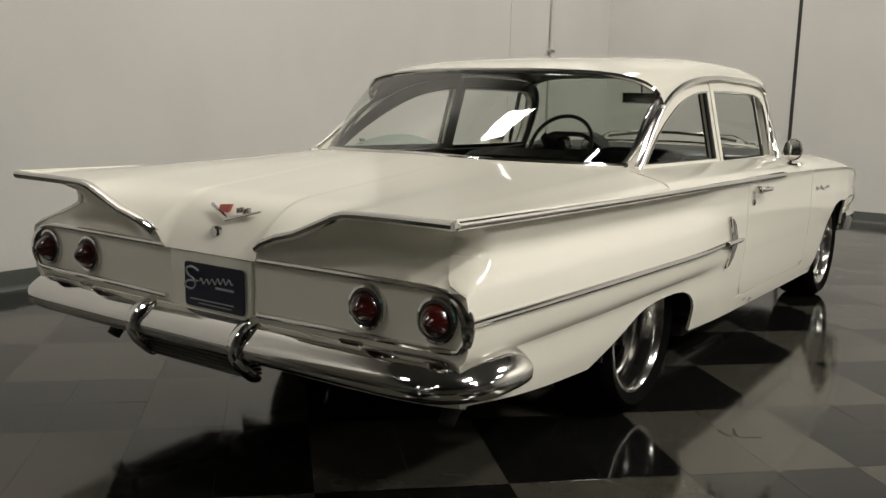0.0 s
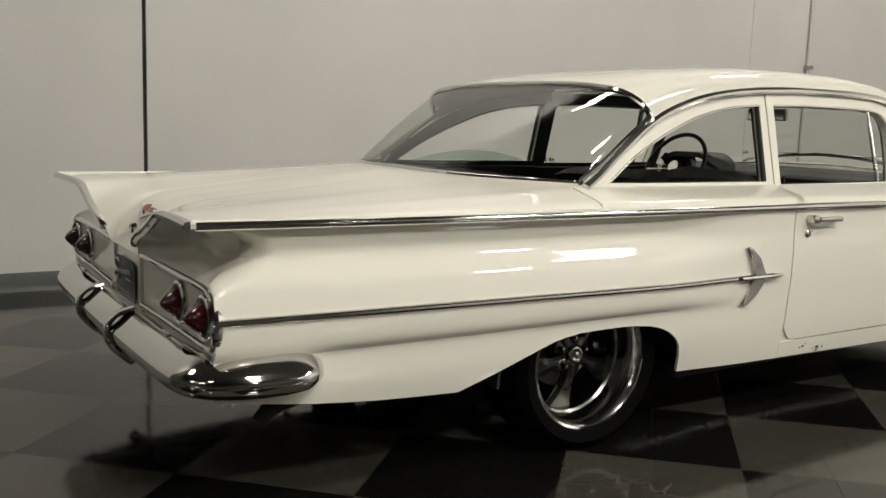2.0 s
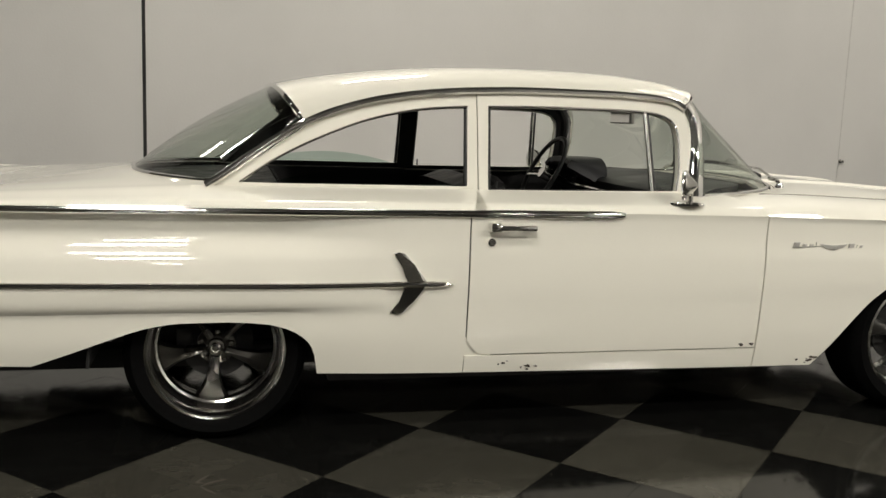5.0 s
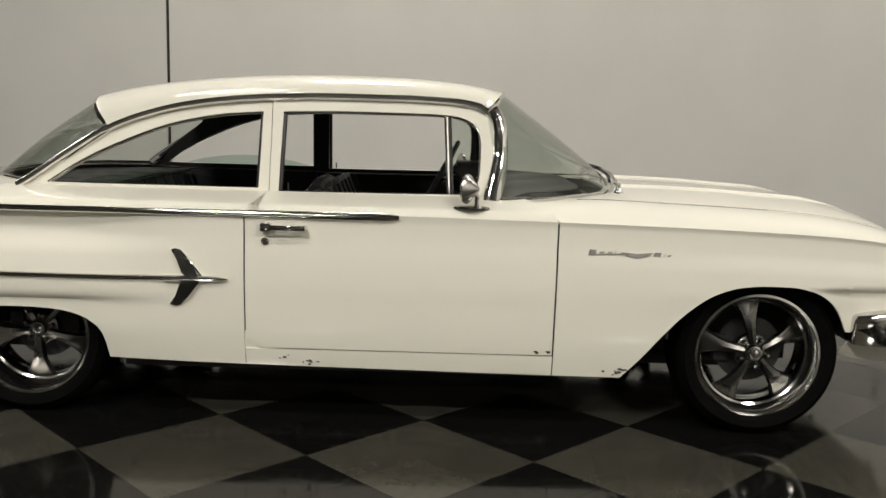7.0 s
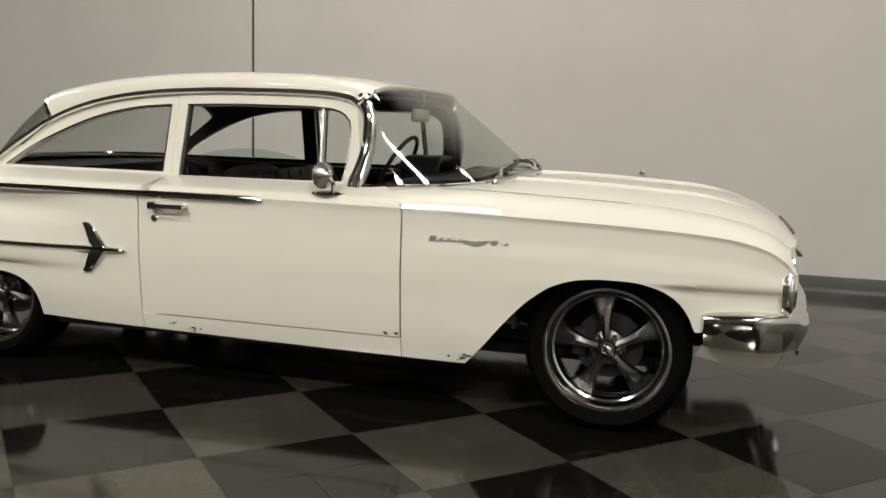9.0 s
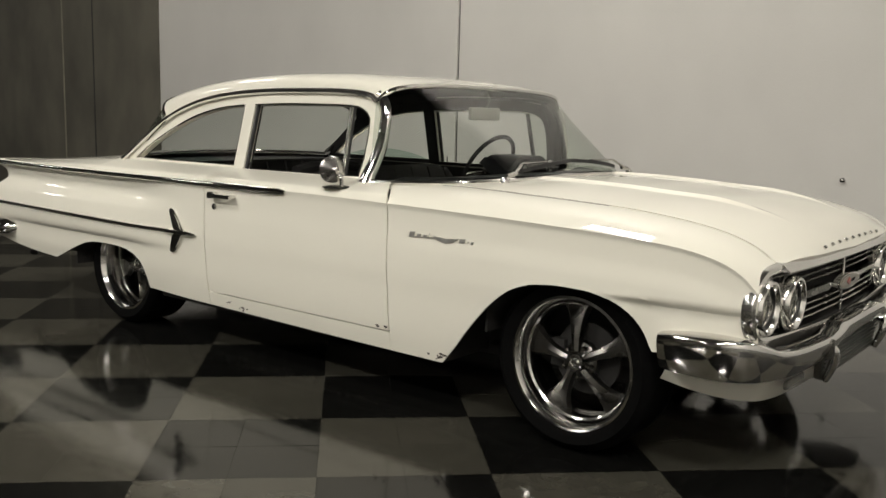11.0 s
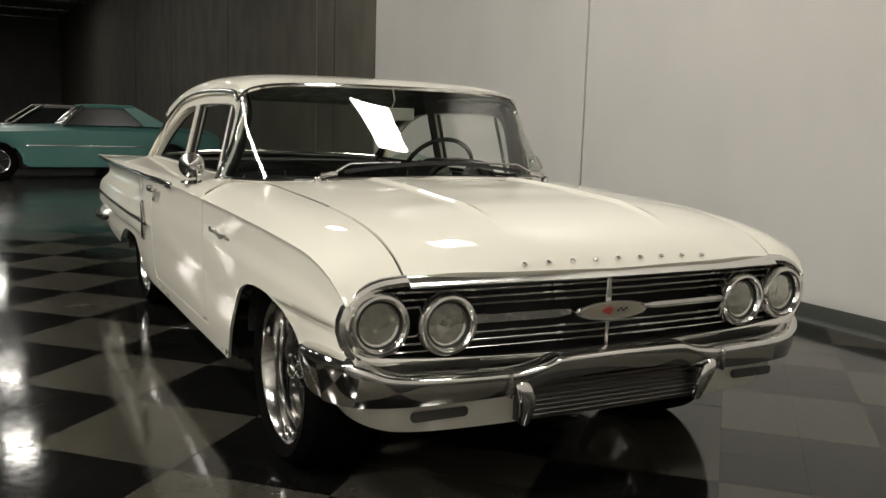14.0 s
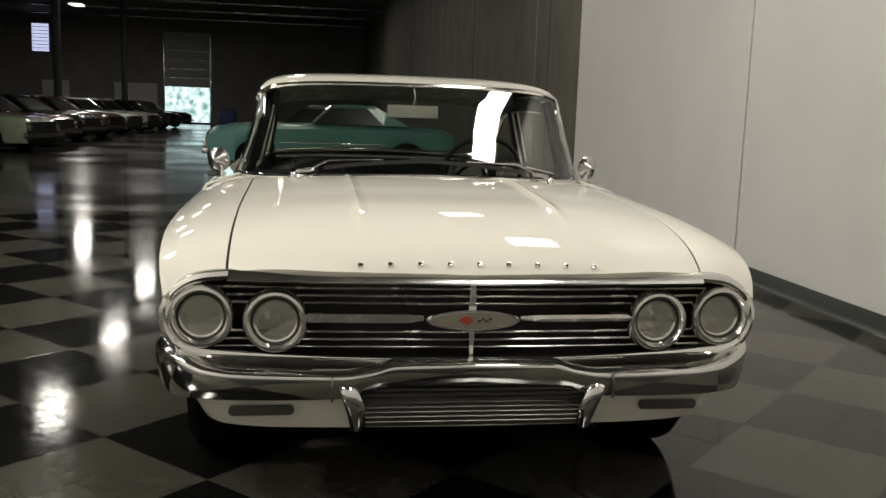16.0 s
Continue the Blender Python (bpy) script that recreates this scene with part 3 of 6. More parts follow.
for s, side in ((-1, "right"), (1, "left")):
    # quarter panel with the rear arch, joined to its shoulder beside the window
    bm = flank(-1.49, 0.9135, z_low, z_belt, s, nz=44, xs=REAR_XS, rear=tail_x, split=0.512)

    def q_shoulder(u, v):
        x = -0.10 + u * (0.975 + 0.10)
        y, z = shoulder(x, v)
        return (x, s * y, z)

    bm = join(bm, sheet(q_shoulder, 16, 10, 0.012, flip=(s > 0)))
    quarter = part("quarter_panel", bm, PAINT, car)

    rocker = part("rocker_panel", sheet(lambda u, v: ((x := 0.9165 + u * 1.2435), s * (side_y(x, (z := z_low(x) + v * (0.3245 - z_low(x)))) - 0.001), z), 20, 6, 0.012, flip=(s > 0)), PAINT, car)

    part("door_jamb", sheet(lambda u, v: ((x := 0.9 + u * 0.12), s * (side_y(x, (z := 0.30 + v * 0.10)) - 0.007), z), 6, 6, 0.004, flip=(s > 0)), PAINT, car)

    # black strips added behind the door gaps, standing in for the shade inside them
    for sx in (0.9165, 2.1605):
        part("door_seal", sheet(lambda u, v: ((x := sx - 0.012 + u * 0.024), s * (side_y(x, (z := 0.30 + v * 0.57)) - 0.017), z), 2, 20, 0.003, flip=(s > 0)), BLACK, car, "black backing added to give the door gap its shade")
    part("door_seal", sheet(lambda u, v: ((x := 0.95 + u * 1.2), s * (side_y(x, (z := 0.315 + v * 0.025)) - 0.017), z), 20, 2, 0.003, flip=(s > 0)), BLACK, car, "black backing added to give the door gap its shade")

    # door: flank and shoulder in one skin
    def door_low(x):
        return 0.3310 + 0.065 * (1 - min((x - 0.9165) / 0.075, 1.0)) ** 2.2

    bm = flank(0.9200, 2.1570, door_low, z_belt, s, nz=34, xs=[0.9200, 0.926, 0.935, 0.95, 0.97, 0.99, 1.05] + [1.1 + 0.1 * k for k in range(10)] + [2.08, 2.14, 2.1570])

    def d_shoulder(u, v):
        x0, x1 = 0.928 + 0.052 * v, 2.1570 - 0.13 * v
        x = x0 + u * (x1 - x0)
        y, z = shoulder(x, v)
        return (x, s * y, z)

    bm = join(bm, sheet(d_shoulder, 24, 10, 0.012, flip=(s > 0)))
    door = part("door", bm, PAINT, car)
    # door handle: two posts, a grip bar and a push button
    hy = side_y(1.0, 0.828)
    bm = join(rbox((1.02, -0.045, 0.818), (1.165, -0.028, 0.838), 0.006), rbox((0.985, -0.04, 0.812), (1.03, 0.004, 0.846), 0.010), rbox((1.14, -0.04, 0.820), (1.165, 0.004, 0.838), 0.005))
    if s > 0:
        bmesh.ops.scale(bm, vec=(1, -1, 1), verts=bm.verts)
    handle = part("door_handle", bm, CHROME, door, "chrome push-button door handle", loc=(0, s * hy, 0))
    lk = lathe([(0.0155, 0.0), (0.0155, 0.006), (0.011, 0.010), (0.001, 0.010)], 20)
    bmesh.ops.scale(lk, vec=(1, s, 1), verts=lk.verts)
    part("door_lock", lk, STEEL, door, "round key lock", loc=(1.0, s * side_y(1.0, 0.772), 0.770))

    # front fender: flank, and its crown up to the bonnet line
    bm = flank(2.1640, 3.70, z_low, z_belt, s, nz=44, xs=FRONT_XS, split=0.655)
    part_fender = bm

    # trim along the belt and the pod
    path = []
    for k in range(60):
        x = -1.475 + (1.53 + 1.475) * k / 59
        path.append((x, s * (side_y(x, z_belt(x) - 0.006) + 0.003), z_belt(x) - 0.006))
    sec = [(-0.008, -0.0125), (0.002, -0.0125), (0.0075, -0.008), (0.0105, -0.001), (0.0095, 0.0055), (0.005, 0.0105), (-0.001, 0.0125), (-0.008, 0.0125)]
    part("belt_trim", sweep(path, [(a * -s, b) for a, b in sec], scale=lambda t: 1.0 if t < 0.75 else 1.0 + 0.25 * smooth(0.75, 0.85, t) - 0.55 * smooth(0.985, 1.0, t)), CHROME, car, "long chrome belt moulding with a bullet tip")
    z_mid = pch((-1.42, 0.625), (-0.46, 0.618), (0.33, 0.611), (0.68, 0.613))
    path = [((x := -1.425 + 2.10 * k / 40), s * (side_y(x, z_mid(x)) + 0.002), z_mid(x)) for k in range(41)]
    part("side_trim", sweep(path, [(a * -s, b * 0.86) for a, b in sec]), CHROME, car, "chrome spear moulding along the quarter panel")

    def on_flank(a, b, d):
        return (a, s * (side_y(a, b) + d), b)

    up_wing = [(0.628, 0.727), (0.645, 0.733), (0.668, 0.727), (0.702, 0.690), (0.748, 0.628), (0.752, 0.618), (0.676, 0.612), (0.680, 0.640), (0.656, 0.68)]
    lo_wing = [(0.676, 0.614), (0.752, 0.612), (0.742, 0.600), (0.700, 0.545), (0.664, 0.505), (0.640, 0.499), (0.618, 0.506), (0.646, 0.545), (0.672, 0.59)]
    arrow = part("arrow_ornament", slab(up_wing, on_flank, 0.017, 0.009), CHROME, car, "chrome jet-shaped arrow ornament")
    part("lower_wing", slab(lo_wing, on_flank, 0.017, 0.009), CHROME, arrow)
    tip = sweep([(x, s * (side_y(x, 0.613) + 0.012), 0.613) for x in (0.60, 0.66, 0.72, 0.78, 0.82, 0.845, 0.855)], circle(0.012, 10), scale=lambda t: max(0.08, min(1.0, (1 - t) * 2.2)))
    part("spear_tip", tip, CHROME, arrow)
    for k in range(7):
        z0 = 0.640 + k * 0.0115
        x0 = 0.722 - (z0 - 0.640) * 0.80
        part("rib", rbox((x0 - 0.022, -0.0025, -0.002), (x0 + 0.006, 0.0025, 0.002), 0.001, 1), STEEL, arrow, loc=(0, s * (side_y(0.7, z0) + 0.017), z0))

    # script on the fender: plain chrome bars with a small shield
    sc = part("name_script", slab([(2.405, 0.768), (2.475, 0.760), (2.54, 0.768), (2.515, 0.752), (2.475, 0.742), (2.435, 0.750)], on_flank, 0.006, 0.0015), BADGE, car, "chrome script badge in plain bars")
    for a0, a1, hh in ((2.282, 2.318, 0.026), (2.322, 2.350, 0.016), (2.354, 2.382, 0.016), (2.386, 2.395, 0.028), (2.540, 2.575, 0.024), (2.580, 2.590, 0.016), (2.594, 2.616, 0.014)):
        zb0 = 0.752 + 0.004 * (a0 < 2.45)
        part("bar", slab([(a0, zb0), (a1 - 0.010, zb0), (a1 - 0.004, zb0 + 0.7 * hh), (a0 + 0.006, zb0 + 0.7 * hh)], on_flank, 0.005, 0.001), BADGE, sc)
    part("underline", slab([(2.28, 0.751), (2.42, 0.757), (2.42, 0.761), (2.28, 0.755)], on_flank, 0.004), BADGE, sc)

    # paint chips along the sill
    rng = random.Random(4)
    if s < 0:
        for cx, cz, n in ((1.07, 0.293, 4), (1.15, 0.275, 5), (1.20, 0.268, 3), (2.40, 0.262, 6), (2.46, 0.272, 6), (2.12, 0.338, 5)):
            for _ in range(n):
                a, b, r = cx + rng.uniform(-0.03, 0.03), cz + rng.uniform(-0.008, 0.010), rng.uniform(0.002, 0.007)
                pts = [(a + r * rng.uniform(0.8, 2.0) * math.cos(t), b + r * rng.uniform(0.4, 1.0) * math.sin(t)) for t in np.linspace(0, 2 * math.pi, 8)[:-1]]
                part("paint_chip", slab(pts, on_flank, 0.0012), RUST, car)

    # ---- bonnet line and fender crown ----
    def top_profile(x):
        zc = pch((1.85, 0.960), (2.1, 0.968), (2.35, 0.978), (2.6, 0.982), (2.9, 0.975), (3.1, 0.963), (3.3, 0.952), (3.45, 0.930), (3.57, 0.898), (3.66, 0.858), (3.72, 0.815), (3.755, 0.778))(x)
        ze = pch((1.85, 0.952), (2.35, 0.953), (2.7, 0.943), (3.1, 0.926), (3.35, 0.902), (3.52, 0.870), (3.63, 0.828), (3.70, 0.782), (3.75, 0.764))(x)
        zb, yb = z_belt(min(x, 3.70)), side_y(min(x, 3.70), z_belt(min(x, 3.70)))
        return zc, ze, zb, yb

    def top_z(x, y):
        zc, ze, zb, yb = top_profile(x)
        y = abs(y)
        ridge = 0.012 * max(1 - abs(y - 0.335) / 0.036, 0.0) ** 1.6 * (1 - smooth(3.30, 3.62, x)) * smooth(2.2, 2.5, x)
        if y <= 0.73:
            return zc + (ze - zc) * (y / 0.73) ** 2.8 + ridge
        t = min((y - 0.73) / max(yb - 0.73, 0.01), 1.0)
        return ze + (zb - ze) * (0.35 * t + 0.65 * t ** 2.4)

    def ws_x(y):
        y *= 0.955
        return 2.498 - 0.09 * y ** 2 - 0.62 * y ** 4 - 1.45 * y ** 8

    def crown(u, v):
        start = 2.1640 - 0.13 * v
        x = start + u * (3.70 - start)
        yb = side_y(x, z_belt(x))
        lo = 0.7385 + (0.81 - 0.7385) * (1 - smooth(2.03, 2.30, x))
        y = yb + (lo - yb) * v
        return (x, s * y, top_z(x, y) - 0.0025 * v ** 3)

    part_fender = join(part_fender, sheet(crown, 44, 14, 0.012, flip=(s > 0)))
    fender = part("front_fender", part_fender, PAINT, car)

# bonnet
HOOD_FRONT = pch((0.0, 3.752), (0.4, 3.742), (0.73, 3.705))


def hood_fn(u, v):
    y = -0.730 + 1.460 * v
    a = abs(y)
    x0, x1 = ws_x(a) + 0.03, HOOD_FRONT(a)
    x0 = max(x0, 2.22)
    x = x0 + (x1 - x0) * u ** 0.9
    return (x, y, top_z(x, y))


hood_vs = sorted([k / 44 for k in range(45)] + [0.5 + q * (0.335 + d) / 1.466 for q in (-1, 1) for d in (-0.045, -0.036, -0.024, -0.012, -0.005, 0.0, 0.005, 0.012, 0.024, 0.036, 0.045)])
hood = part("bonnet", sheet(hood_fn, 46, 44, 0.012, vs=hood_vs), PAINT, car, "cream bonnet with two raised wind splits")
for s in (-1, 1):
    part("bonnet_gutter", sheet(lambda u, v: ((x := 2.24 + 1.45 * u), s * (0.722 + 0.024 * v), top_z(x, 0.734) - 0.013), 40, 2, 0.003), BLACK, car)
    # thin black tube added to draw the shaded line of the bonnet gap
    part("bonnet_seal", tube([((x := 2.26 + 0.80 * k / 40), s * 0.7335, top_z(x, 0.73) - 0.004) for k in range(41)], 0.0022, 6), BLACK, car, "black line added as the shade in the bonnet gap")
for k in range(9):
    y = -0.345 + 0.714 * k / 8
    a = abs(y)
    x = 3.729
    z = top_z(x, y) + 0.002
    bm = rbox((-0.004, -0.008, -0.009), (0.008, 0.008, 0.010), 0.003)
    lt = part("bonnet_letter", bm, CHROME, hood, "small chrome block of a brand name", loc=(x, y, z))
    lt.rotation_euler = (0, radians(38), 0)

# cowl panel in front of the windscreen
def cowl_fn(u, v):
    y = -0.848 + 1.696 * v
    a = abs(y)
    x0 = ws_x(a) - 0.05
    x1 = max(ws_x(a) + 0.027, 2.217) if a < 0.735 else ws_x(a) + 0.05
    x = x0 + (x1 - x0) * u
    return (x, y, top_z(max(x, 1.9), y) - 0.004)


part("cowl", sheet(cowl_fn, 8, 40, 0.012), PAINT, car)

# boot lid and rear deck between the fins
def deck_x(y):
    return -0.372 + 0.2 * y ** 2 + 0.75 * y ** 4 if y < 0.76 else -0.0063 + 0.114 * (y - 0.76)


edge_z = pch((0.0, 0.697), (0.205, 0.697), (0.235, 0.748), (0.42, 0.814), (0.60, 0.880), (0.75, 0.885), (0.99, 0.888))
edge_x = pch((0.0, -1.437), (0.205, -1.437), (0.24, -1.452), (0.6, -1.465), (0.99, -1.49))
base_z = pch((0.0, 0.850), (0.25, 0.856), (0.45, 0.867), (0.60, 0.880), (0.75, 0.885), (0.99, 0.888))
g_fin = pch((0, 0), (0.5, 0.52), (1, 1))
front_z = pch((0.0, 0.976), (0.5, 0.968), (0.72, 0.962), (0.81, 0.955), (0.85, 0.944), (0.893, 0.932), (0.94, 0.918), (0.965, 0.902), (0.985, 0.886))


def deck_fn(u, v):
    y = -1 + 2 * v
    yb = side_y(-1.0, 0.886)
    y *= yb
    a = abs(y)
    x = deck_x(a) + (edge_x(a) - deck_x(a)) * u
    z = front_z(a) + (base_z(a) - front_z(a)) * g_fin(u) - (base_z(a) - edge_z(a)) * max((u - 0.76) / 0.24, 0.0) ** 3
    lim = side_y(max(x, -1.49), 0.886)
    return (x, math.copysign(min(a, lim), y), z)


deck_vs = sorted(set([round(k / 60, 4) for k in range(61)] + [0.5 + q * d for q in (-1, 1) for d in (0.100, 0.105, 0.11, 0.115, 0.12, 0.125, 0.13, 0.47, 0.485, 0.495)]))
deck = part("boot_lid", sheet(deck_fn, 40, 60, 0.012, vs=deck_vs, flip=True), PAINT, car, "cream boot lid dished between gull-wing fins")
for s in (-1, 1):
    # edge moulding of each fin, from the inner end out to the tip and forward
    pts = [(edge_x(a) - 0.004, s * a, edge_z(a) - 0.002) for a in (0.232, 0.26, 0.32, 0.40, 0.48, 0.55, 0.585, 0.61, 0.66, 0.74, 0.82, 0.90, 0.955)]
    sec = [(-0.014, -0.010), (0.002, -0.016), (0.012, -0.010), (0.015, 0.0), (0.012, 0.007), (0.0, 0.010), (-0.014, 0.008)]
    part("fin_moulding", sweep(pts, [(a * -s, b) for a, b in sec]), CHROME, car, "chrome edge moulding of the tail fin")

    def cove(u, v):
        zz = 0.700 + 0.186 * v
        a = 0.225 + u * (side_y(tail_x(zz), zz) - 0.001 - 0.225)
        z1 = edge_z(a) - 0.012
        z = 0.700 + (z1 - 0.700) * v
        depth = (0.105 * smooth(0.225, 0.55, a)) * math.sin(math.pi * min(max(v, 0), 1)) ** 0.8
        x = -1.432 + depth + (edge_x(a) + 1.432) * v * 0.8
        if u > 0.80:
            t = ((u - 0.80) / 0.20) ** 2
            x = x * (1 - t) + (tail_x(zz) + 0.004) * t
            z = z * (1 - t) + zz * t
        return (x, s * a, z)

    part("fin_cove", sheet(cove, 26, 16, 0.006, flip=(s > 0)), PAINT, car)

# badge on the boot lid
vb = part("boot_badge", slab([(0.098, 0.845), (0.0, 0.806), (-0.128, 0.838), (-0.128, 0.831), (0.0, 0.796), (0.098, 0.838)][::-1], lambda a, b, d: (-1.352 - (0.83 - b) * 0.75 - d, a - 0.02, b), 0.012, 0.003), CHROME, car, "chrome V badge with enamel flags")
part("red_flag", slab([(0.04, 0.842), (-0.01, 0.846), (-0.015, 0.822), (0.03, 0.818)], lambda a, b, d: (-1.350 - (0.83 - b) * 0.75 - d, a - 0.0, b), 0.010, 0.002), EMBLEM_RED, vb)
for k in range(4):
    part("check_flag", rbox((-1.362, -0.058 - 0.014 * k, 0.822 + 0.004 * (k % 2)), (-1.348, -0.047 - 0.014 * k, 0.838 + 0.004 * (k % 2)), 0.002), STEEL, vb)
part("boot_lock", lathe([(0.020, 0.0), (0.020, -0.012), (0.015, -0.018), (0.001, -0.018)], 20, "x"), CHROME, car, "round chrome boot lock", loc=(-1.395, 0, 0.763))

# ---- tail panel and lamps ----
def round_rect(y0, y1, z0, z1, r, n=7):
    pts = []
    for cy, cz, a0 in ((y1 - r, z1 - r, 0), (y0 + r, z1 - r, 90), (y0 + r, z0 + r, 180), (y1 - r, z0 + r, 270)):
        for k in range(n):
            t = radians(a0 + 90 * k / (n - 1))
            pts.append((cy + r * math.cos(t), cz + r * math.sin(t)))
    return pts


part("tail_panel", slab(round_rect(-0.955, 0.955, 0.505, 0.705, 0.05), lambda a, b, d: (-1.415 - d + 0.008 * abs(a), a, b), 0.010, 0.003), PAINT, car)
sec = [(-0.006, -0.008), (0.006, -0.008), (0.010, 0.0), (0.006, 0.008), (-0.006, 0.008)]
for s in (-1, 1):
    loop = [(s * 0.215, 0.700), (s * 0.5, 0.702), (s * 0.80, 0.703), (s * 0.875, 0.700), (s * 0.925, 0.682), (s * 0.950, 0.645), (s * 0.958, 0.60), (s * 0.950, 0.565), (s * 0.930, 0.545), (s * 0.88, 0.541), (s * 0.5, 0.538), (s * 0.21, 0.533)]
    pts = [(-1.430 + 0.006 * abs(a), a, b) for a, b in along(loop, 60)]
    part("tail_trim", sweep(pts, [(0.009 * math.cos(t), 0.009 * math.sin(t)) for t in np.linspace(0, 2 * math.pi, 9)[:-1]], up=(1, 0, 0)), CHROME, car, "chrome moulding round the tail lamp panel")
    corner = [(s * 0.90, 0.694), (s * 0.940, 0.665), (s * 0.961, 0.62), (s * 0.961, 0.58), (s * 0.940, 0.548)]
    pts = [(-1.422, a, b) for a, b in along(corner, 18)]
    part("corner_trim", sweep(pts, circle(0.016, 10), up=(1, 0, 0), scale=lambda t: 0.5 + 0.7 * math.sin(math.pi * t)), CHROME, car, "ribbed chrome corner moulding")
    for ly in (0.632, 0.868):
        lamp = part("tail_lamp", lathe([(0.064, 0.0), (0.066, -0.010), (0.063, -0.020), (0.056, -0.022), (0.051, -0.018), (0.051, 0.0)], 36, "x", closed=True), CHROME, car, "round tail lamp with chrome bezel", loc=(-1.412, s * ly, 0.621))
        part("lens", lathe([(0.049, -0.008), (0.046, -0.022), (0.039, -0.037), (0.027, -0.053), (0.012, -0.066), (0.001, -0.071)], 32, "x"), RED, lamp, "red cone lens")
        part("gasket", lathe([(0.054, -0.014), (0.054, -0.021), (0.047, -0.024), (0.047, -0.014)], 32, "x", closed=True), BLACK, lamp)
    part("reflector", slab(round_rect(-0.045, 0.045, -0.014, 0.014, 0.013, 5), lambda a, b, d: (-1.452 - d, s * 0.60 + a, 0.515 + b), 0.008, 0.002), CHROME, car, "small red reverse lamp over the bumper")
    part("reflector_lens", slab(round_rect(-0.032, 0.032, -0.009, 0.009, 0.008, 5), lambda a, b, d: (-1.458 - d, s * 0.60 + a, 0.515 + b), 0.005, 0.001), RED, car)

# number plate recess and showroom plate
part("plate_recess", join(rbox((-1.430, -0.185, 0.505), (-1.412, 0.185, 0.696), 0.004)), PAINT, car)
plate = part("show_plate", slab(round_rect(-0.135, 0.135, 0.522, 0.664, 0.012, 4), lambda a, b, d: (-1.436 - d - (b - 0.505) * 0.02, a - 0.03, b), 0.003, 0.001), NAVY, car, "navy showroom plate with pale lettering shapes")
sw = [(0.055, 0.640), (0.085, 0.650), (0.112, 0.640), (0.105, 0.624), (0.080, 0.612), (0.070, 0.594), (0.092, 0.578), (0.122, 0.586), (0.105, 0.603), (0.060, 0.607)]
part("swash", tube([(-1.4425 - (b - 0.505) * 0.02, a - 0.02, b) for a, b in along(sw, 30)], 0.0035, 6, up=(1, 0, 0)), PLATEGREY, plate, "pale script stroke")
wave = [(0.050 - 0.15 * k / 60, 0.607 + 0.016 * k / 60 + 0.010 * math.sin(k * 0.62) * (1 - 0.3 * (k % 14) / 14)) for k in range(61)]
part("swash", tube([(-1.4425 - (b - 0.505) * 0.02, a - 0.02, b) for a, b in wave], 0.0024, 6, up=(1, 0, 0)), PLATEGREY, plate, "pale script stroke")
for a0, a1, b0, b1 in ((-0.02, -0.10, 0.590, 0.597), (0.10, -0.10, 0.545, 0.549), (0.06, -0.09, 0.534, 0.537)):
    part("print_bar", rbox((-1.443, a1 - 0.02, b0), (-1.440, a0 - 0.02, b1), 0.0008, 1), PLATEGREY, plate)

# ---- bumpers ----
bumper_o = pch((0.0, 0.35), (0.08, 0.56), (0.2, 0.70), (0.35, 0.85), (0.5, 0.96), (0.62, 1.0), (0.73, 0.90), (0.87, 0.45), (1.0, 0.0))
round_o = pch((0.0, 0.30), (0.10, 0.66), (0.22, 0.90), (0.34, 0.99), (0.42, 1.0), (0.50, 0.96), (0.62, 0.80), (0.80, 0.50), (0.93, 0.22), (1.0, 0.0))
round_z = pch((0.0, 0.0), (0.10, 0.03), (0.22, 0.14), (0.34, 0.30), (0.42, 0.42), (0.50, 0.53), (0.62, 0.69), (0.80, 0.88), (0.93, 0.98), (1.0, 1.0))
bumper_z = pch((0.0, 0.02), (0.08, 0.0), (0.2, 0.14), (0.35, 0.36), (0.5, 0.61), (0.62, 0.79), (0.73, 0.905), (0.87, 0.975), (1.0, 1.0))


def face(f, sign):
    """How far out and how high the bumper's face is, from its foot (0) to its back edge (1)."""
    return (bumper_o(f), bumper_z(f)) if sign > 0 else (round_o(f), round_z(f))


def bumper(path, zlo, zhi, depth, sign, n=90, m=20, end=0.035, keep=0.4):
    """A bright bar with a rounded face; sign is the way it faces along x."""
    pts = along(path, n)
    bm = bmesh.new()
    rows = []
    for i, (x, y) in enumerate(pts):
        a, b = Vector(pts[max(i - 1, 0)]), Vector(pts[min(i + 1, n - 1)])
        t = (b - a).normalized()
        out = Vector((t.y, -t.x)) * sign
        t01 = i / (n - 1)
        lo, hi = zlo(t01), zhi(t01)
        row = []
        for k in range(m):
            o, z = face(k / (m - 1), sign)
            round_end = min(1.0, math.sqrt(max(min(t01, 1 - t01), 0.0) / end) + 0.05)
            o *= depth * round_end
            z = (lo + hi) / 2 + (z - 0.5) * (hi - lo) * (keep + (1 - keep) * round_end)
            row.append(bm.verts.new((x + out.x * o, y + out.y * o, z)))
        for f in (1.0, 0.0):
            row.append(bm.verts.new((x - out.x * 0.03, y - out.y * 0.03, lo + (hi - lo) * (0.15 + 0.7 * f))))
        rows.append(row)
    mm = m + 2
    for i in range(n - 1):
        for k in range(mm):
            bm.faces.new((rows[i][k], rows[i + 1][k], rows[i + 1][(k + 1) % mm], rows[i][(k + 1) % mm]))
    bm.faces.new(rows[0])
    bm.faces.new(rows[-1])
    return bm


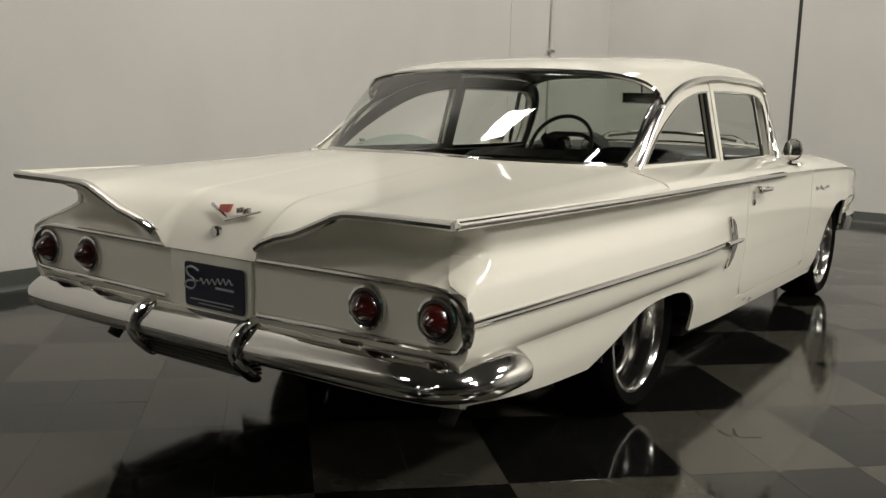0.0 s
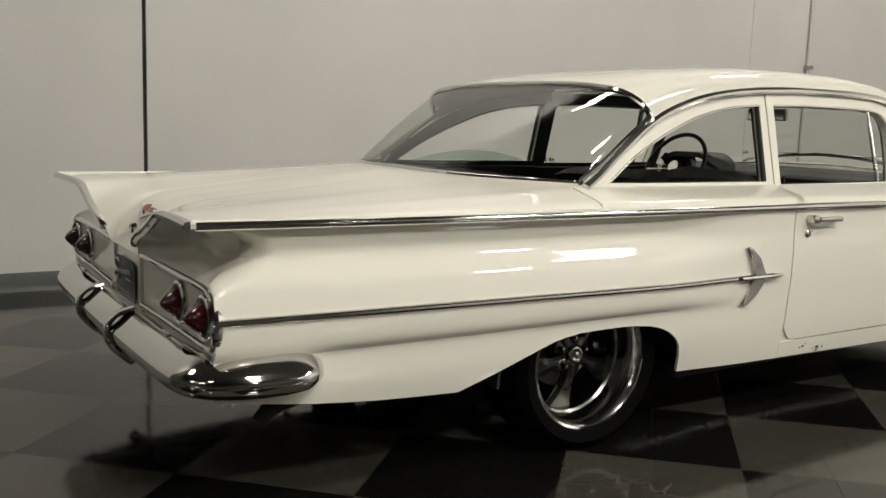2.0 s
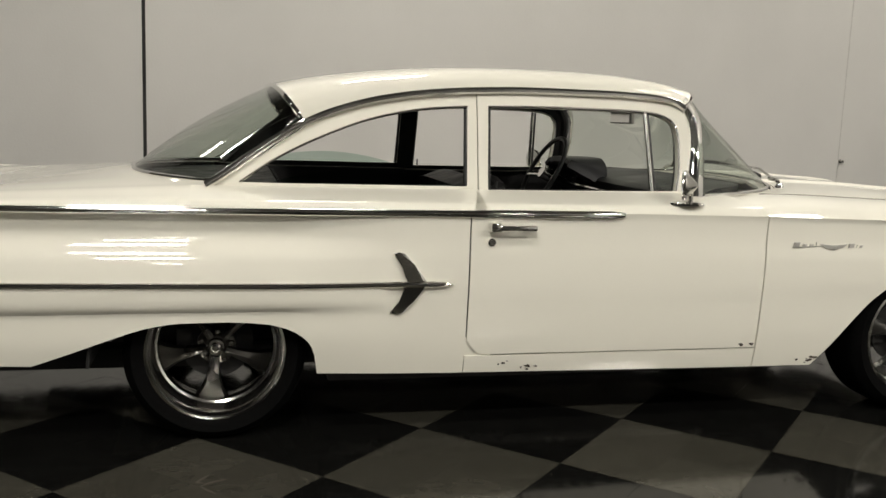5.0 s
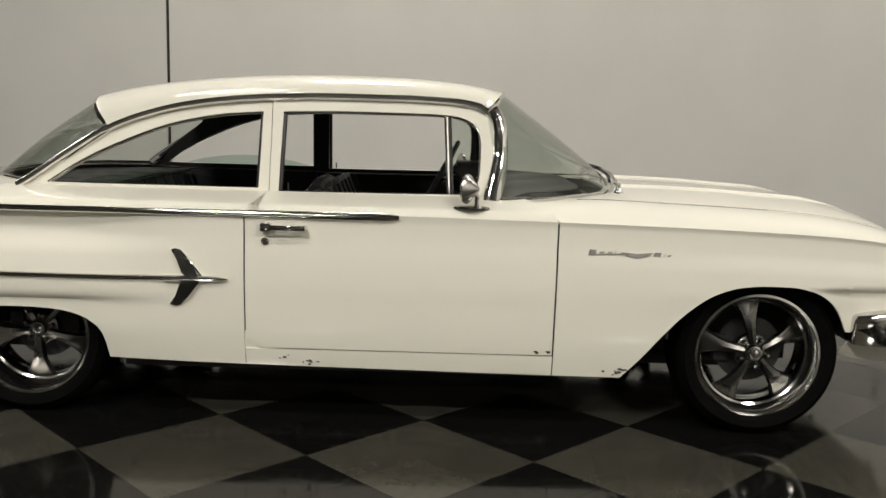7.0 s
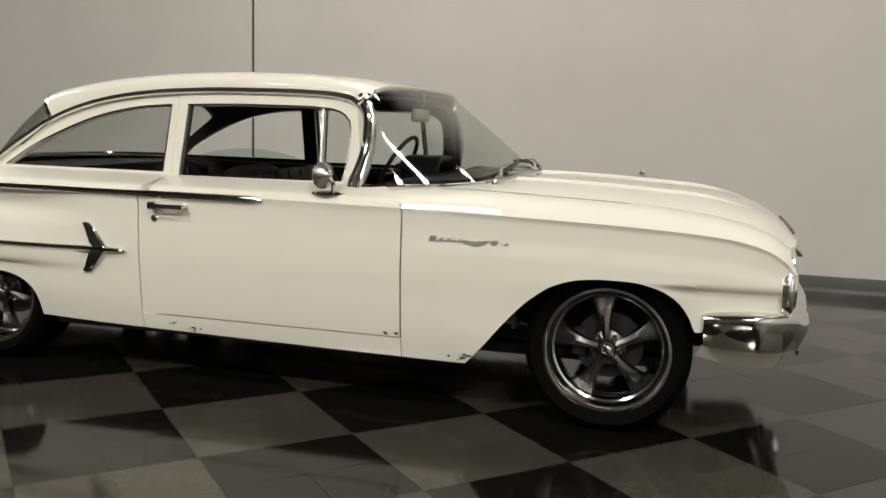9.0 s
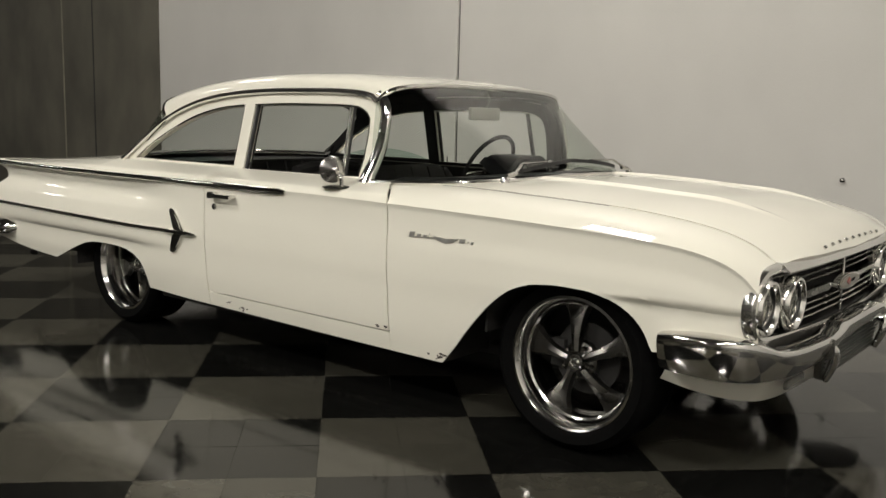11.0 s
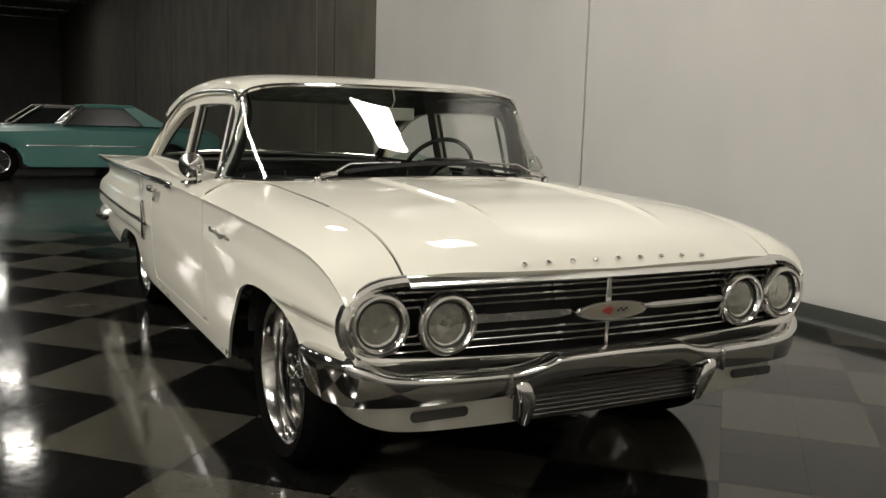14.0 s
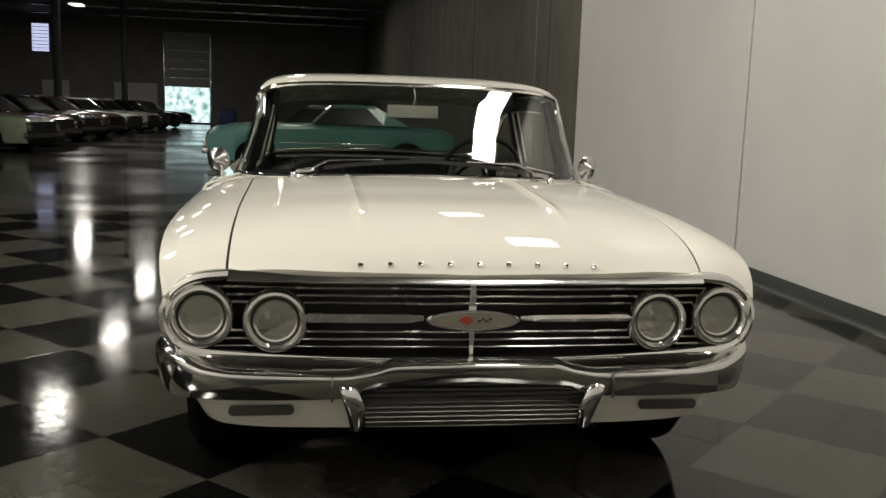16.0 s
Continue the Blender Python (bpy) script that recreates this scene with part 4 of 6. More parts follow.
sym = lambda pts: pts + [(x, -y) for x, y in pts[:-1]][::-1]
mir = lambda f: (lambda t: f(min(t, 1 - t) * 2))
rb = sym([(-1.10, -0.925), (-1.22, -0.930), (-1.32, -0.925), (-1.385, -0.900), (-1.425, -0.85), (-1.440, -0.70), (-1.448, -0.40), (-1.452, 0.0)])
rear_bumper = part("rear_bumper", bumper(rb, mir(pch((0, 0.435), (0.03, 0.422), (0.12, 0.409), (0.28, 0.408), (0.5, 0.410), (1, 0.410))), mir(pch((0, 0.505), (0.03, 0.515), (0.12, 0.526), (0.3, 0.522), (1, 0.520))), 0.092, -1), CHROME, car, "wide chrome rear bumper with wrapped ends")
for gy in (-0.235, 0.235):
    g = sweep(along([(-1.462, gy, 0.528), (-1.508, gy, 0.516), (-1.538, gy, 0.492), (-1.550, gy, 0.462), (-1.546, gy, 0.435), (-1.528, gy, 0.405), (-1.500, gy, 0.378), (-1.47, gy, 0.352)], 24), [(0.014 * math.cos(t), 0.031 * math.sin(t)) for t in np.linspace(0, 2 * math.pi, 13)[:-1]], up=(0, 1, 0), scale=lambda t: 0.75 + 0.35 * smooth(0.4, 0.9, t))
    part("bumper_guard", g, CHROME, rear_bumper, "chrome bumper guard")
for k in range(5):
    part("valance_slat", rbox((-1.490 - 0.005 * k, -0.235, 0.352 + 0.013 * k), (-1.43, 0.235, 0.360 + 0.013 * k), 0.003, 1), PAN, car)
part("rear_valance", sheet(lambda u, v: ((-1.462 + 0.030 * (1 - v) ** 2 + 0.06 * (2 * abs(u - 0.5)) ** 8), -0.93 + 1.86 * u, 0.380 + 0.14 * v), 40, 8, 0.01, flip=True), PAINT, car)
for s in (-1, 1):
    tip = part("exhaust_tip", tube(along([(-0.60, s * 0.74, 0.36), (-0.95, s * 0.775, 0.345), (-1.15, s * 0.776, 0.325), (-1.215, s * 0.776, 0.295), (-1.235, s * 0.776, 0.268)], 16), 0.026, 14, up=(0, 1, 0)), UNDER, car, "dark turned-down exhaust tip under the tail")
    part("hanger", rbox((-1.165, s * 0.776 - 0.006, 0.33), (-1.145, s * 0.776 + 0.006, 0.43), 0.002, 1), UNDER, tip)

fb = sym([(3.365, -0.885), (3.47, -0.904), (3.56, -0.902), (3.630, -0.880), (3.684, -0.830), (3.728, -0.70), (3.750, -0.42), (3.757, -0.30), (3.762, 0.0)])
f_lo = mir(pch((0, 0.415), (0.03, 0.405), (0.2, 0.400), (0.35, 0.405), (0.66, 0.413), (0.78, 0.446), (1, 0.458)))
f_hi = mir(pch((0, 0.532), (0.03, 0.541), (0.18, 0.555), (0.245, 0.553), (0.295, 0.533), (0.34, 0.512), (0.42, 0.503), (0.66, 0.498), (0.74, 0.510), (0.80, 0.530), (1, 0.534)))
front_bumper = part("front_bumper", bumper(fb, f_lo, f_hi, 0.058, 1, n=170, end=0.012, keep=0.85), CHROME, car, "chrome front bumper with upswept corners")
for s in (-1, 1):
    g = sweep(along([(3.782, s * 0.388, 0.458), (3.800, s * 0.380, 0.446), (3.806, s * 0.371, 0.430), (3.804, s * 0.363, 0.410), (3.798, s * 0.355, 0.386), (3.786, s * 0.350, 0.352), (3.772, s * 0.349, 0.316)], 22), [(0.016 * math.cos(t), 0.027 * math.sin(t)) for t in np.linspace(0, 2 * math.pi, 15)[:-1]], up=(0, 1, 0), scale=lambda t: 0.45 + 0.60 * math.sin(math.pi * (0.15 + 0.7 * t)))
    part("bumper_guard", g, CHROME, front_bumper, "chrome bumper guard")
    part("joint_clip", rbox((3.785, s * 0.425 - 0.004, 0.415), (3.818, s * 0.425 + 0.004, 0.490), 0.003), STEEL, front_bumper)
    part("parking_lamp", slab(round_rect(-0.095, 0.095, 0.356, 0.387, 0.013, 5), lambda a, b, d: (3.742 + d, s * 0.63 + a, b), 0.012, 0.004), AMBERDARK, car, "dull oblong parking lamp below the bumper")
VAL = along(sym([(3.40, -0.880), (3.55, -0.875), (3.65, -0.845), (3.715, -0.78), (3.745, -0.60), (3.760, 0.0)]), 61)


def valance_fn(u, v):
    x, y = VAL[round(u * 60)]
    e = (2 * abs(u - 0.5)) ** 5
    k = 1 - (1 - v) ** 1.6
    return (x - 0.05 * (1 - k), y * (0.95 + 0.05 * k), 0.298 + 0.045 * e + (0.158 - 0.045 * e) * v)


part("front_valance", sheet(valance_fn, 60, 8, 0.008), PAINT, car)
part("gravel_pan", rbox((3.735, -0.37, 0.318), (3.762, 0.37, 0.462), 0.006), PAN, car)
for k in range(8):
    part("pan_rib", rbox((3.755, -0.350, 0.330 + 0.0155 * k), (3.766 + 0.0018 * k, 0.350, 0.336 + 0.0155 * k), 0.0025, 1), PAN, car)

# ---- grille and headlamps ----
def nose_x(y):
    return 3.740 - 0.045 * (abs(y) / 0.9) ** 2


surround = [(0.0, 0.772), (-0.4, 0.771), (-0.70, 0.770), (-0.80, 0.762), (-0.865, 0.735), (-0.905, 0.69), (-0.918, 0.64), (-0.905, 0.59), (-0.87, 0.552), (-0.81, 0.535), (-0.7, 0.530), (-0.4, 0.518), (0.0, 0.510)]
loop = surround + [(-a, b) for a, b in surround[1:-1]][::-1]
loop3 = [(nose_x(a) - 0.012, a, b) for a, b in along(surround, 60)]
loop3 += [(x, -y, z) for x, y, z in loop3[1:-1]][::-1]
sec = [(-0.014, -0.026), (0.013, -0.026), (0.018, -0.006), (0.013, 0.010), (0.0, 0.016), (-0.013, 0.010), (-0.018, -0.006)]
part("grille_surround", sweep(loop3, sec, up=(1, 0, 0), closed=True, scale=lambda t: 1 - 0.55 * smooth(0.28, 0.34, min(t, 1 - t))), BRIGHT, car, "bright metal surround of grille and headlamps")
part("bonnet_lip", sweep([(nose_x(y) + 0.006, y, 0.767) for y in np.linspace(-0.728, 0.728, 40)], [(-0.014, -0.014), (0.016, -0.014), (0.019, -0.009), (0.016, -0.004), (-0.004, 0.015), (-0.014, 0.018)]), BRIGHT, car, "polished strip along the bonnet's edge")
part("grille_back", rbox((3.52, -0.905, 0.51), (3.58, 0.905, 0.78), 0.01), UNDER, car)
part("grille_floor", sheet(lambda u, v: (3.58 + (nose_x(-0.88 + 1.76 * u) - 3.60) * v, -0.88 + 1.76 * u, 0.522 - 0.012 * math.cos((u - 0.5) * 2)), 30, 2, 0.006), UNDER, car)
for z in (0.731, 0.708, 0.685, 0.598, 0.574, 0.550):
    pts = [(nose_x(y) - 0.045, y, z) for y in np.linspace(-0.86, 0.86, 50)]
    part("grille_bar", sweep(pts, [(0.004, -0.002), (0.012, -0.004), (0.015, 0.0), (0.012, 0.003), (0.004, 0.002)]), STEEL, car)
for s in (-1, 1):
    pts = [(nose_x(y) - 0.030, s * y, 0.641) for y in np.linspace(0.15, 0.50, 20)]
    part("centre_bar", sweep(pts, [(-0.012, -0.013), (0.010, -0.010), (0.016, 0.0), (0.010, 0.011), (-0.012, 0.013)], scale=lambda t: 0.55 + 0.45 * smooth(0, 0.15, t)), STEEL, car, "broad bright grille bar")
for z0, z1, w0, w1 in ((0.668, 0.765, 0.012, 0.007), (0.520, 0.612, 0.005, 0.009)):
    part("grille_post", slab([(-w0, z0), (w0, z0), (w1, z1), (-w1, z1)], lambda a, b, d: (3.692 + d, a, b), 0.022, 0.003), BRIGHT, car)
oval = [(0.145 * math.copysign(abs(math.cos(t)) ** 1.15, math.cos(t)), 0.032 * math.copysign(abs(math.sin(t)) ** 1.0, math.sin(t))) for t in np.linspace(0, 2 * math.pi, 41)[:-1]]
em = part("grille_emblem", slab(oval, lambda a, b, d: (3.712 + d, a, 0.640 + b), 0.026, 0.006), CHROME, car, "pointed oval grille emblem")
part("enamel", slab([(a * 0.90, b * 0.80) for a, b in oval], lambda a, b, d: (3.739 + d, a, 0.640 + b), 0.003), EMBLEM_WHITE, em)
part("red_flag", slab([(-0.050, 0.002), (-0.036, 0.011), (-0.022, 0.016), (-0.004, 0.007), (-0.010, -0.004), (-0.018, -0.013), (-0.034, -0.006)], lambda a, b, d: (3.7425 + d, a, 0.640 + b), 0.003), EMBLEM_RED, em)
for k in range(4):
    part("check_flag", rbox((3.742, 0.012 + 0.011 * k, 0.636 + 0.006 * (k % 2)), (3.7455, 0.021 + 0.011 * k, 0.643 + 0.006 * (k % 2)), 0.001, 1), BLACK, em)
for s in (-1, 1):
    # pale panel given dark PAN, so the grille overhang's shade is in its colour
    part("lower_grille_pan", sheet(lambda u, v: (nose_x(0.86 * u) - 0.005 - 0.03 * v, s * (0.0 + 0.90 * u), 0.512 - 0.065 * v + 0.02 * u), 20, 3, 0.006, flip=(s > 0)), PAN, car)
    for ly, lz in ((0.808, 0.644), (0.592, 0.633)):
        lx = nose_x(ly) - 0.045
        hl = part("headlamp", lathe([(0.060, 0.0), (0.096, 0.0), (0.098, 0.022), (0.096, 0.042), (0.089, 0.053), (0.081, 0.054), (0.074, 0.046), (0.070, 0.032), (0.060, 0.028)], 44, "x", closed=True), BRIGHT, car, "round sealed-beam headlamp in a chrome bezel", loc=(lx, s * ly, lz))
        part("reflector", lathe([(0.066, 0.026), (0.060, 0.008), (0.048, -0.010), (0.032, -0.022), (0.016, -0.028), (0.001, -0.029)], 40, "x"), BOWL, hl, "silvered headlamp bowl")
        part("bulb_shield", lathe([(0.012, -0.03), (0.012, 0.012), (0.008, 0.018), (0.001, 0.019)], 16, "x"), STEEL, hl)
        ln = part("lens", lathe([(0.067, 0.026), (0.065, 0.032), (0.055, 0.038), (0.038, 0.043), (0.018, 0.046), (0.001, 0.047)], 40, "x"), HEADGLASS, hl, "domed headlamp glass")
        ln.visible_shadow = False
        part("retainer", lathe([(0.0715, 0.034), (0.0715, 0.040), (0.065, 0.037), (0.065, 0.030)], 40, "x", closed=True), BLACK, hl)


# ---- cabin ----
drip_z = pch((-0.10, 0.925), (-0.02, 0.968), (0.13, 1.074), (0.29, 1.178), (0.43, 1.240), (0.62, 1.292), (0.79, 1.318), (0.98, 1.334), (1.25, 1.343), (1.5, 1.343), (1.72, 1.336), (1.84, 1.318), (1.90, 1.275))
roof_mid = pch((0.11, 1.312), (0.2, 1.338), (0.4, 1.380), (0.7, 1.417), (1.0, 1.437), (1.25, 1.442), (1.5, 1.439), (1.75, 1.421), (1.955, 1.388))


def roof_fn(u, v):
    t = -1 + 2 * v
    a = abs(t)
    x0 = 0.205 + 0.105 * a ** 3
    x1 = 1.955 - 0.085 * a ** 3
    x = x0 + (x1 - x0) * u
    ze = drip_z(x) + 0.012
    ye = glass_y(ze) + 0.018
    zc = roof_mid(min(max(x, 0.11), 1.955))
    ang = a * math.pi / 2
    y = ye * math.sin(ang) ** 0.92
    z = ze + (zc + 0.008 - ze) * (0.25 * math.cos(ang) + 0.75 * (1 - a ** 4.5))
    return (x, math.copysign(y, t), z)


part("roof", sheet(roof_fn, 44, 48, 0.008), PAINT, car, "smooth cream roof panel")
part("headliner", sheet(lambda u, v: tuple(Vector(roof_fn(0.004 + 0.992 * u, 0.012 + 0.976 * v)) + Vector((0, 0, -0.016))), 30, 30, 0.003), VINYL, car, "black headliner")


def on_glass(s, off=0.0):
    return lambda a, b: (a, s * (glass_y(b) + off), b)


q_in = [(0.072, 0.968), (0.205, 1.057), (0.372, 1.141), (0.561, 1.214), (0.678, 1.243), (0.80, 1.263), (0.944, 1.274)]
q_out_x = [-0.045, 0.115, 0.30, 0.52, 0.67, 0.82, 0.982]
d_top_in = [(1.030, 1.277), (1.30, 1.284), (1.60, 1.283), (1.73, 1.277), (1.80, 1.258), (1.838, 1.220), (1.848, 1.16), (1.846, 1.06), (1.830, 0.962)]
d_top_out = [(0.986, 1.336), (1.30, 1.344), (1.60, 1.341), (1.76, 1.332), (1.845, 1.310), (1.888, 1.262), (1.905, 1.18), (1.900, 1.06), (1.885, 0.950)]


def loop_of(top, n_top, low_z, x_left, x_right, n_low):
    pts = [tuple(p) for p in along([(a, b, 0) for a, b in top], n_top)]
    pts = [(p[0], p[1]) for p in pts]
    base = [(x_right + (x_left - x_right) * k / (n_low + 1), low_z) for k in range(1, n_low + 1)]
    return pts + base


for s in (-1, 1):
    qi = along([(a, b, 0) for a, b in q_in], 30)
    qo = along([(x, drip_z(x), 0) for x in q_out_x], 30)
    inner = [(p[0], p[1]) for p in qi] + [(0.942, 1.18), (0.940, 1.07), (0.938, 0.966)] + [(0.75, 0.966), (0.5, 0.966), (0.25, 0.966)]
    outer = [(p[0], p[1]) for p in qo] + [(0.983, 1.18), (0.982, 1.07), (0.981, 0.940)] + [(0.75, 0.940), (0.5, 0.940), (0.25, 0.940)]
    part("window_liner", ring_sheet(outer, inner, on_glass(s, -0.042), 0.004), VINYL, car)
    part("quarter_window_frame", ring_sheet(outer, inner, on_glass(s, 0.0), 0.035), PAINT, car)
    di = along([(a, b, 0) for a, b in d_top_in], 34)
    do = along([(a, b, 0) for a, b in d_top_out], 34)
    inner = [(p[0], p[1]) for p in di] + [(1.6, 0.958), (1.3, 0.956), (1.022, 0.955)] + [(1.024, 1.06), (1.028, 1.18)]
    outer = [(p[0], p[1]) for p in do] + [(1.6, 0.938), (1.3, 0.936), (0.985, 0.936)] + [(0.985, 1.06), (0.986, 1.18)]
    part("window_liner", ring_sheet(outer, inner, on_glass(s, -0.044), 0.004), VINYL, car)
    part("door_window_frame", ring_sheet(outer, inner, on_glass(s, 0.004), 0.040), PAINT, car)
    # bright inner edge and black seals
    for nm, lp in (("quarter_glass_trim", [(p[0], p[1]) for p in qi]), ("door_glass_trim", [(p[0], p[1]) for p in di])):
        pts = [(a, s * (glass_y(b) + 0.002), b) for a, b in lp]
        part(nm, tube(pts, 0.005, 6, up=(0, 1, 0)), BRIGHT, car)
    bl = [(0.938, s * (glass_y(0.966) - 0.012), 0.966), (0.946, s * (glass_y(1.274) - 0.012), 1.274)]
    part("window_seal", tube(bl, 0.012, 8, up=(0, 1, 0)), BLACK, car)
    bl = [(1.026, s * (glass_y(0.955) - 0.014), 0.955), (1.034, s * (glass_y(1.274) - 0.014), 1.274)]
    part("window_seal", tube(bl, 0.011, 8, up=(0, 1, 0)), BLACK, car)
    # panes
    # quarter glass wound down until only its curved top shows
    qpane = [(0.16 + 0.76 * k / 20, 0.958 + 0.062 * math.sin(math.pi * k / 20) ** 0.8) for k in range(21)]
    bm = bmesh.new()
    bm.faces.new([bm.verts.new((a, s * (glass_y(b) - 0.015), b)) for a, b in qpane])
    pane = part("quarter_glass", bm, LOWGLASS, car, "greenish quarter window wound almost down")
    pane.visible_shadow = False
    # side window of the door is wound down behind the vent window's post
    vent = [(p[0], p[1]) for p in di if p[0] > 1.715]
    bm = bmesh.new()
    bm.faces.new([bm.verts.new((a, s * (glass_y(b) - 0.015), b)) for a, b in [(1.712, 0.96), (1.705, 1.277)] + vent])
    pane = part("vent_glass", bm, SHADEGLASS, car)
    pane.visible_shadow = False
    part("vent_post", tube([(1.722, s * (glass_y(0.955) - 0.006), 0.955), (1.703, s * (glass_y(1.28) - 0.006), 1.280)], 0.009, 8, up=(0, 1, 0)), BRIGHT, car, "chrome vent window post")
    part("vent_seal", tube([(1.738, s * (glass_y(0.955) - 0.012), 0.958), (1.719, s * (glass_y(1.28) - 0.012), 1.276)], 0.006, 6, up=(0, 1, 0)), BLACK, car)

    # drip moulding over the windows
    xs = [-0.05 + (1.875 + 0.05) * k / 59 for k in range(60)]
    pts = [(x, s * (glass_y(drip_z(x)) + 0.014), drip_z(x) + 0.004) for x in xs]
    sec = [(-0.012, -0.014), (0.006, -0.014), (0.013, -0.006), (0.013, 0.003), (0.008, 0.010), (0.0, 0.014), (-0.012, 0.012)]
    part("drip_moulding", sweep(pts, [(a * -s, b) for a, b in sec]), BRIGHT, car, "chrome drip moulding over the side windows")
    # windscreen pillar in bright metal
    pil = along([(1.865, s * 0.722, 1.330), (1.905, s * 0.722, 1.290), (1.928, s * 0.738, 1.22), (1.930, s * 0.760, 1.13), (1.918, s * 0.795, 1.03), (1.902, s * 0.828, 0.955), (1.900, s * 0.836, 0.936)], 30)
    part("windscreen_pillar", sweep(pil, circle(0.034, 14, 0.62), up=(0, 1, 0), scale=lambda t: 0.80 + 0.35 * t), CHROME, car, "bright metal windscreen pillar")

# windscreen and rear window, wrapped round at the sides


def ws_point(t, v):
    """t from -1 to 1 across, v from the cowl (0) to the roof (1)."""
    a = abs(t)
    yb = 0.840 * a
    xb = ws_x(yb)
    zb = 0.984 - 0.038 * a ** 2
    # the upper edge follows the front edge of the roof
    xt, yt, zt = roof_fn(1.0, 0.5 + math.asin(min(a, 1.0) ** (1 / 0.92)) / math.pi)
    zt -= 0.012
    bulge = 0.016 * math.sin(math.pi * v)
    x = xb + (xt - xb) * v + bulge * (1 - a ** 2)
    y = yb + (yt - yb) * v + 0.005 * a * math.sin(math.pi * v)
    z = zb + (zt - zb) * v
    return (x, math.copysign(y, t), z)


ws = part("windscreen", sheet(lambda u, v: ws_point(-1 + 2 * u, v), 48, 16), GLASS, car, "clear wraparound windscreen")
ws.visible_shadow = False
part("windscreen_foot_trim", tube([ws_point(-1 + 2 * k / 60, 0.0) for k in range(61)], 0.011, 8), CHROME, car)
part("windscreen_top_trim", tube([ws_point(-1 + 2 * k / 60, 1.0) for k in range(61)], 0.011, 8), CHROME, car)


def rw_point(t, v):
    a = abs(t)
    yb = 0.755 * math.sin(a * math.pi / 2) ** 0.92
    xb = deck_x(yb) + 0.004
    zb = front_z(yb) + 0.003
    xt, yt, zt = roof_fn(0.0, 0.5 + 0.5 * a)
    xt, zt = xt + 0.004, zt - 0.008
    x = xb + (xt - xb) * v - 0.020 * math.sin(math.pi * v) * (1 - 0.5 * a)
    y = yb + (yt - yb) * v + 0.012 * a * math.sin(math.pi * v)
    z = zb + (zt - zb) * v + 0.018 * math.sin(math.pi * v) * (1 - a)
    return (x, math.copysign(y, t), z)


rw = part("rear_window", sheet(lambda u, v: rw_point(-1 + 2 * u, v), 44, 14, flip=True), GLASS, car, "wraparound rear window")
rw.visible_shadow = False
part("rear_window_foot_trim", tube([rw_point(-1 + 2 * k / 60, 0.0) for k in range(61)], 0.010, 8), CHROME, car)
part("rear_window_top_trim", tube([tuple(Vector(roof_fn(0.0, 0.02 + 0.96 * k / 60)) + Vector((-0.003, 0, -0.009))) for k in range(61)], 0.011, 8), CHROME, car)
for s in (-1, 1):
    part("rear_window_side_trim", sweep([rw_point(s * (0.995), v / 16) for v in range(17)], circle(0.021, 10, 0.6), up=(0, 1, 0), scale=lambda t: 1.15 - 0.35 * t), BRIGHT, car, "broad bright moulding beside the rear window")
    part("inner_pillar", sweep(along([(1.82, s * 0.695, 1.312), (1.868, s * 0.698, 1.27), (1.893, s * 0.710, 1.2), (1.895, s * 0.743, 1.08), (1.878, s * 0.790, 0.93)], 20), circle(0.024, 10), up=(0, 1, 0)), VINYL, car)
    low_line = along([(x, s * (glass_y(z) - 0.050), z) for x, z in q_in], 31)
    top_line = along([tuple(Vector(rw_point(s * 0.90, v)) + Vector((0.03, -s * 0.02, -0.012))) for v in (0.06, 0.35, 0.65, 0.92)] + [tuple(Vector(roof_fn(u, 0.5 + 0.5 * s * 0.78)) + Vector((0, 0, -0.022))) for u in (0.06, 0.2, 0.38, 0.5)], 31)

    def lining(u, v):
        p, q = Vector(low_line[round(u * 30)]), Vector(top_line[round(u * 30)])
        return tuple(p.lerp(q, v) + Vector((0, s * 0.02 * math.sin(math.pi * v), 0.012 * math.sin(math.pi * v))))

    part("pillar_lining", sheet(lining, 30, 8, 0.006), VINYL, car, "smooth black lining of the rear roof pillar")
    part("centre_inner_pillar", sweep([(0.985, s * (glass_y(z) - 0.036), z) for z in (0.94, 1.1, 1.3)], [(-0.032, -0.012), (0.032, -0.012), (0.032, 0.012), (-0.032, 0.012)], up=(0, 1, 0)), VINYL, car)

# ---- inside ----
part("parcel_shelf", sheet(lambda u, v: (deck_x(abs(-0.72 + 1.44 * v)) - 0.01 + u * (0.24 - deck_x(abs(-0.72 + 1.44 * v))), -0.72 + 1.44 * v, 0.935), 6, 30, 0.01), VINYL, car)
part("floor_pan", rbox((0.40, -0.88, 0.22), (2.40, 0.88, 0.27), 0.01), UNDER, car)
part("firewall", rbox((2.36, -0.80, 0.25), (2.40, 0.80, 0.93), 0.01), UNDER, car)


def bench(x0, back_x, top, name, label):
    st = part(name, rbox((x0, -0.70, 0.42), (x0 + 0.52, 0.70, 0.60), 0.06, 4), VINYL, car, label)
    bm = sheet(lambda u, v: (back_x + 0.16 * (1 - v), -0.70 + 1.40 * u, 0.50 + (top - 0.02 * (2 * abs(u - 0.5)) ** 6 - 0.50) * v), 24, 8, 0.12)
    bmesh.ops.bevel(bm, geom=[e for e in bm.edges if e.calc_face_angle(0) > 0.9], offset=0.03, segments=3, affect="EDGES")
    part("backrest", bm, VINYL, st)
    for k in range(9):
        part("pleat", tube([(back_x + 0.025, -0.6 + 0.15 * k, top - 0.015), (back_x + 0.16, -0.6 + 0.15 * k, 0.60)], 0.006, 6, up=(0, 1, 0)), VINYL, st)
    return st


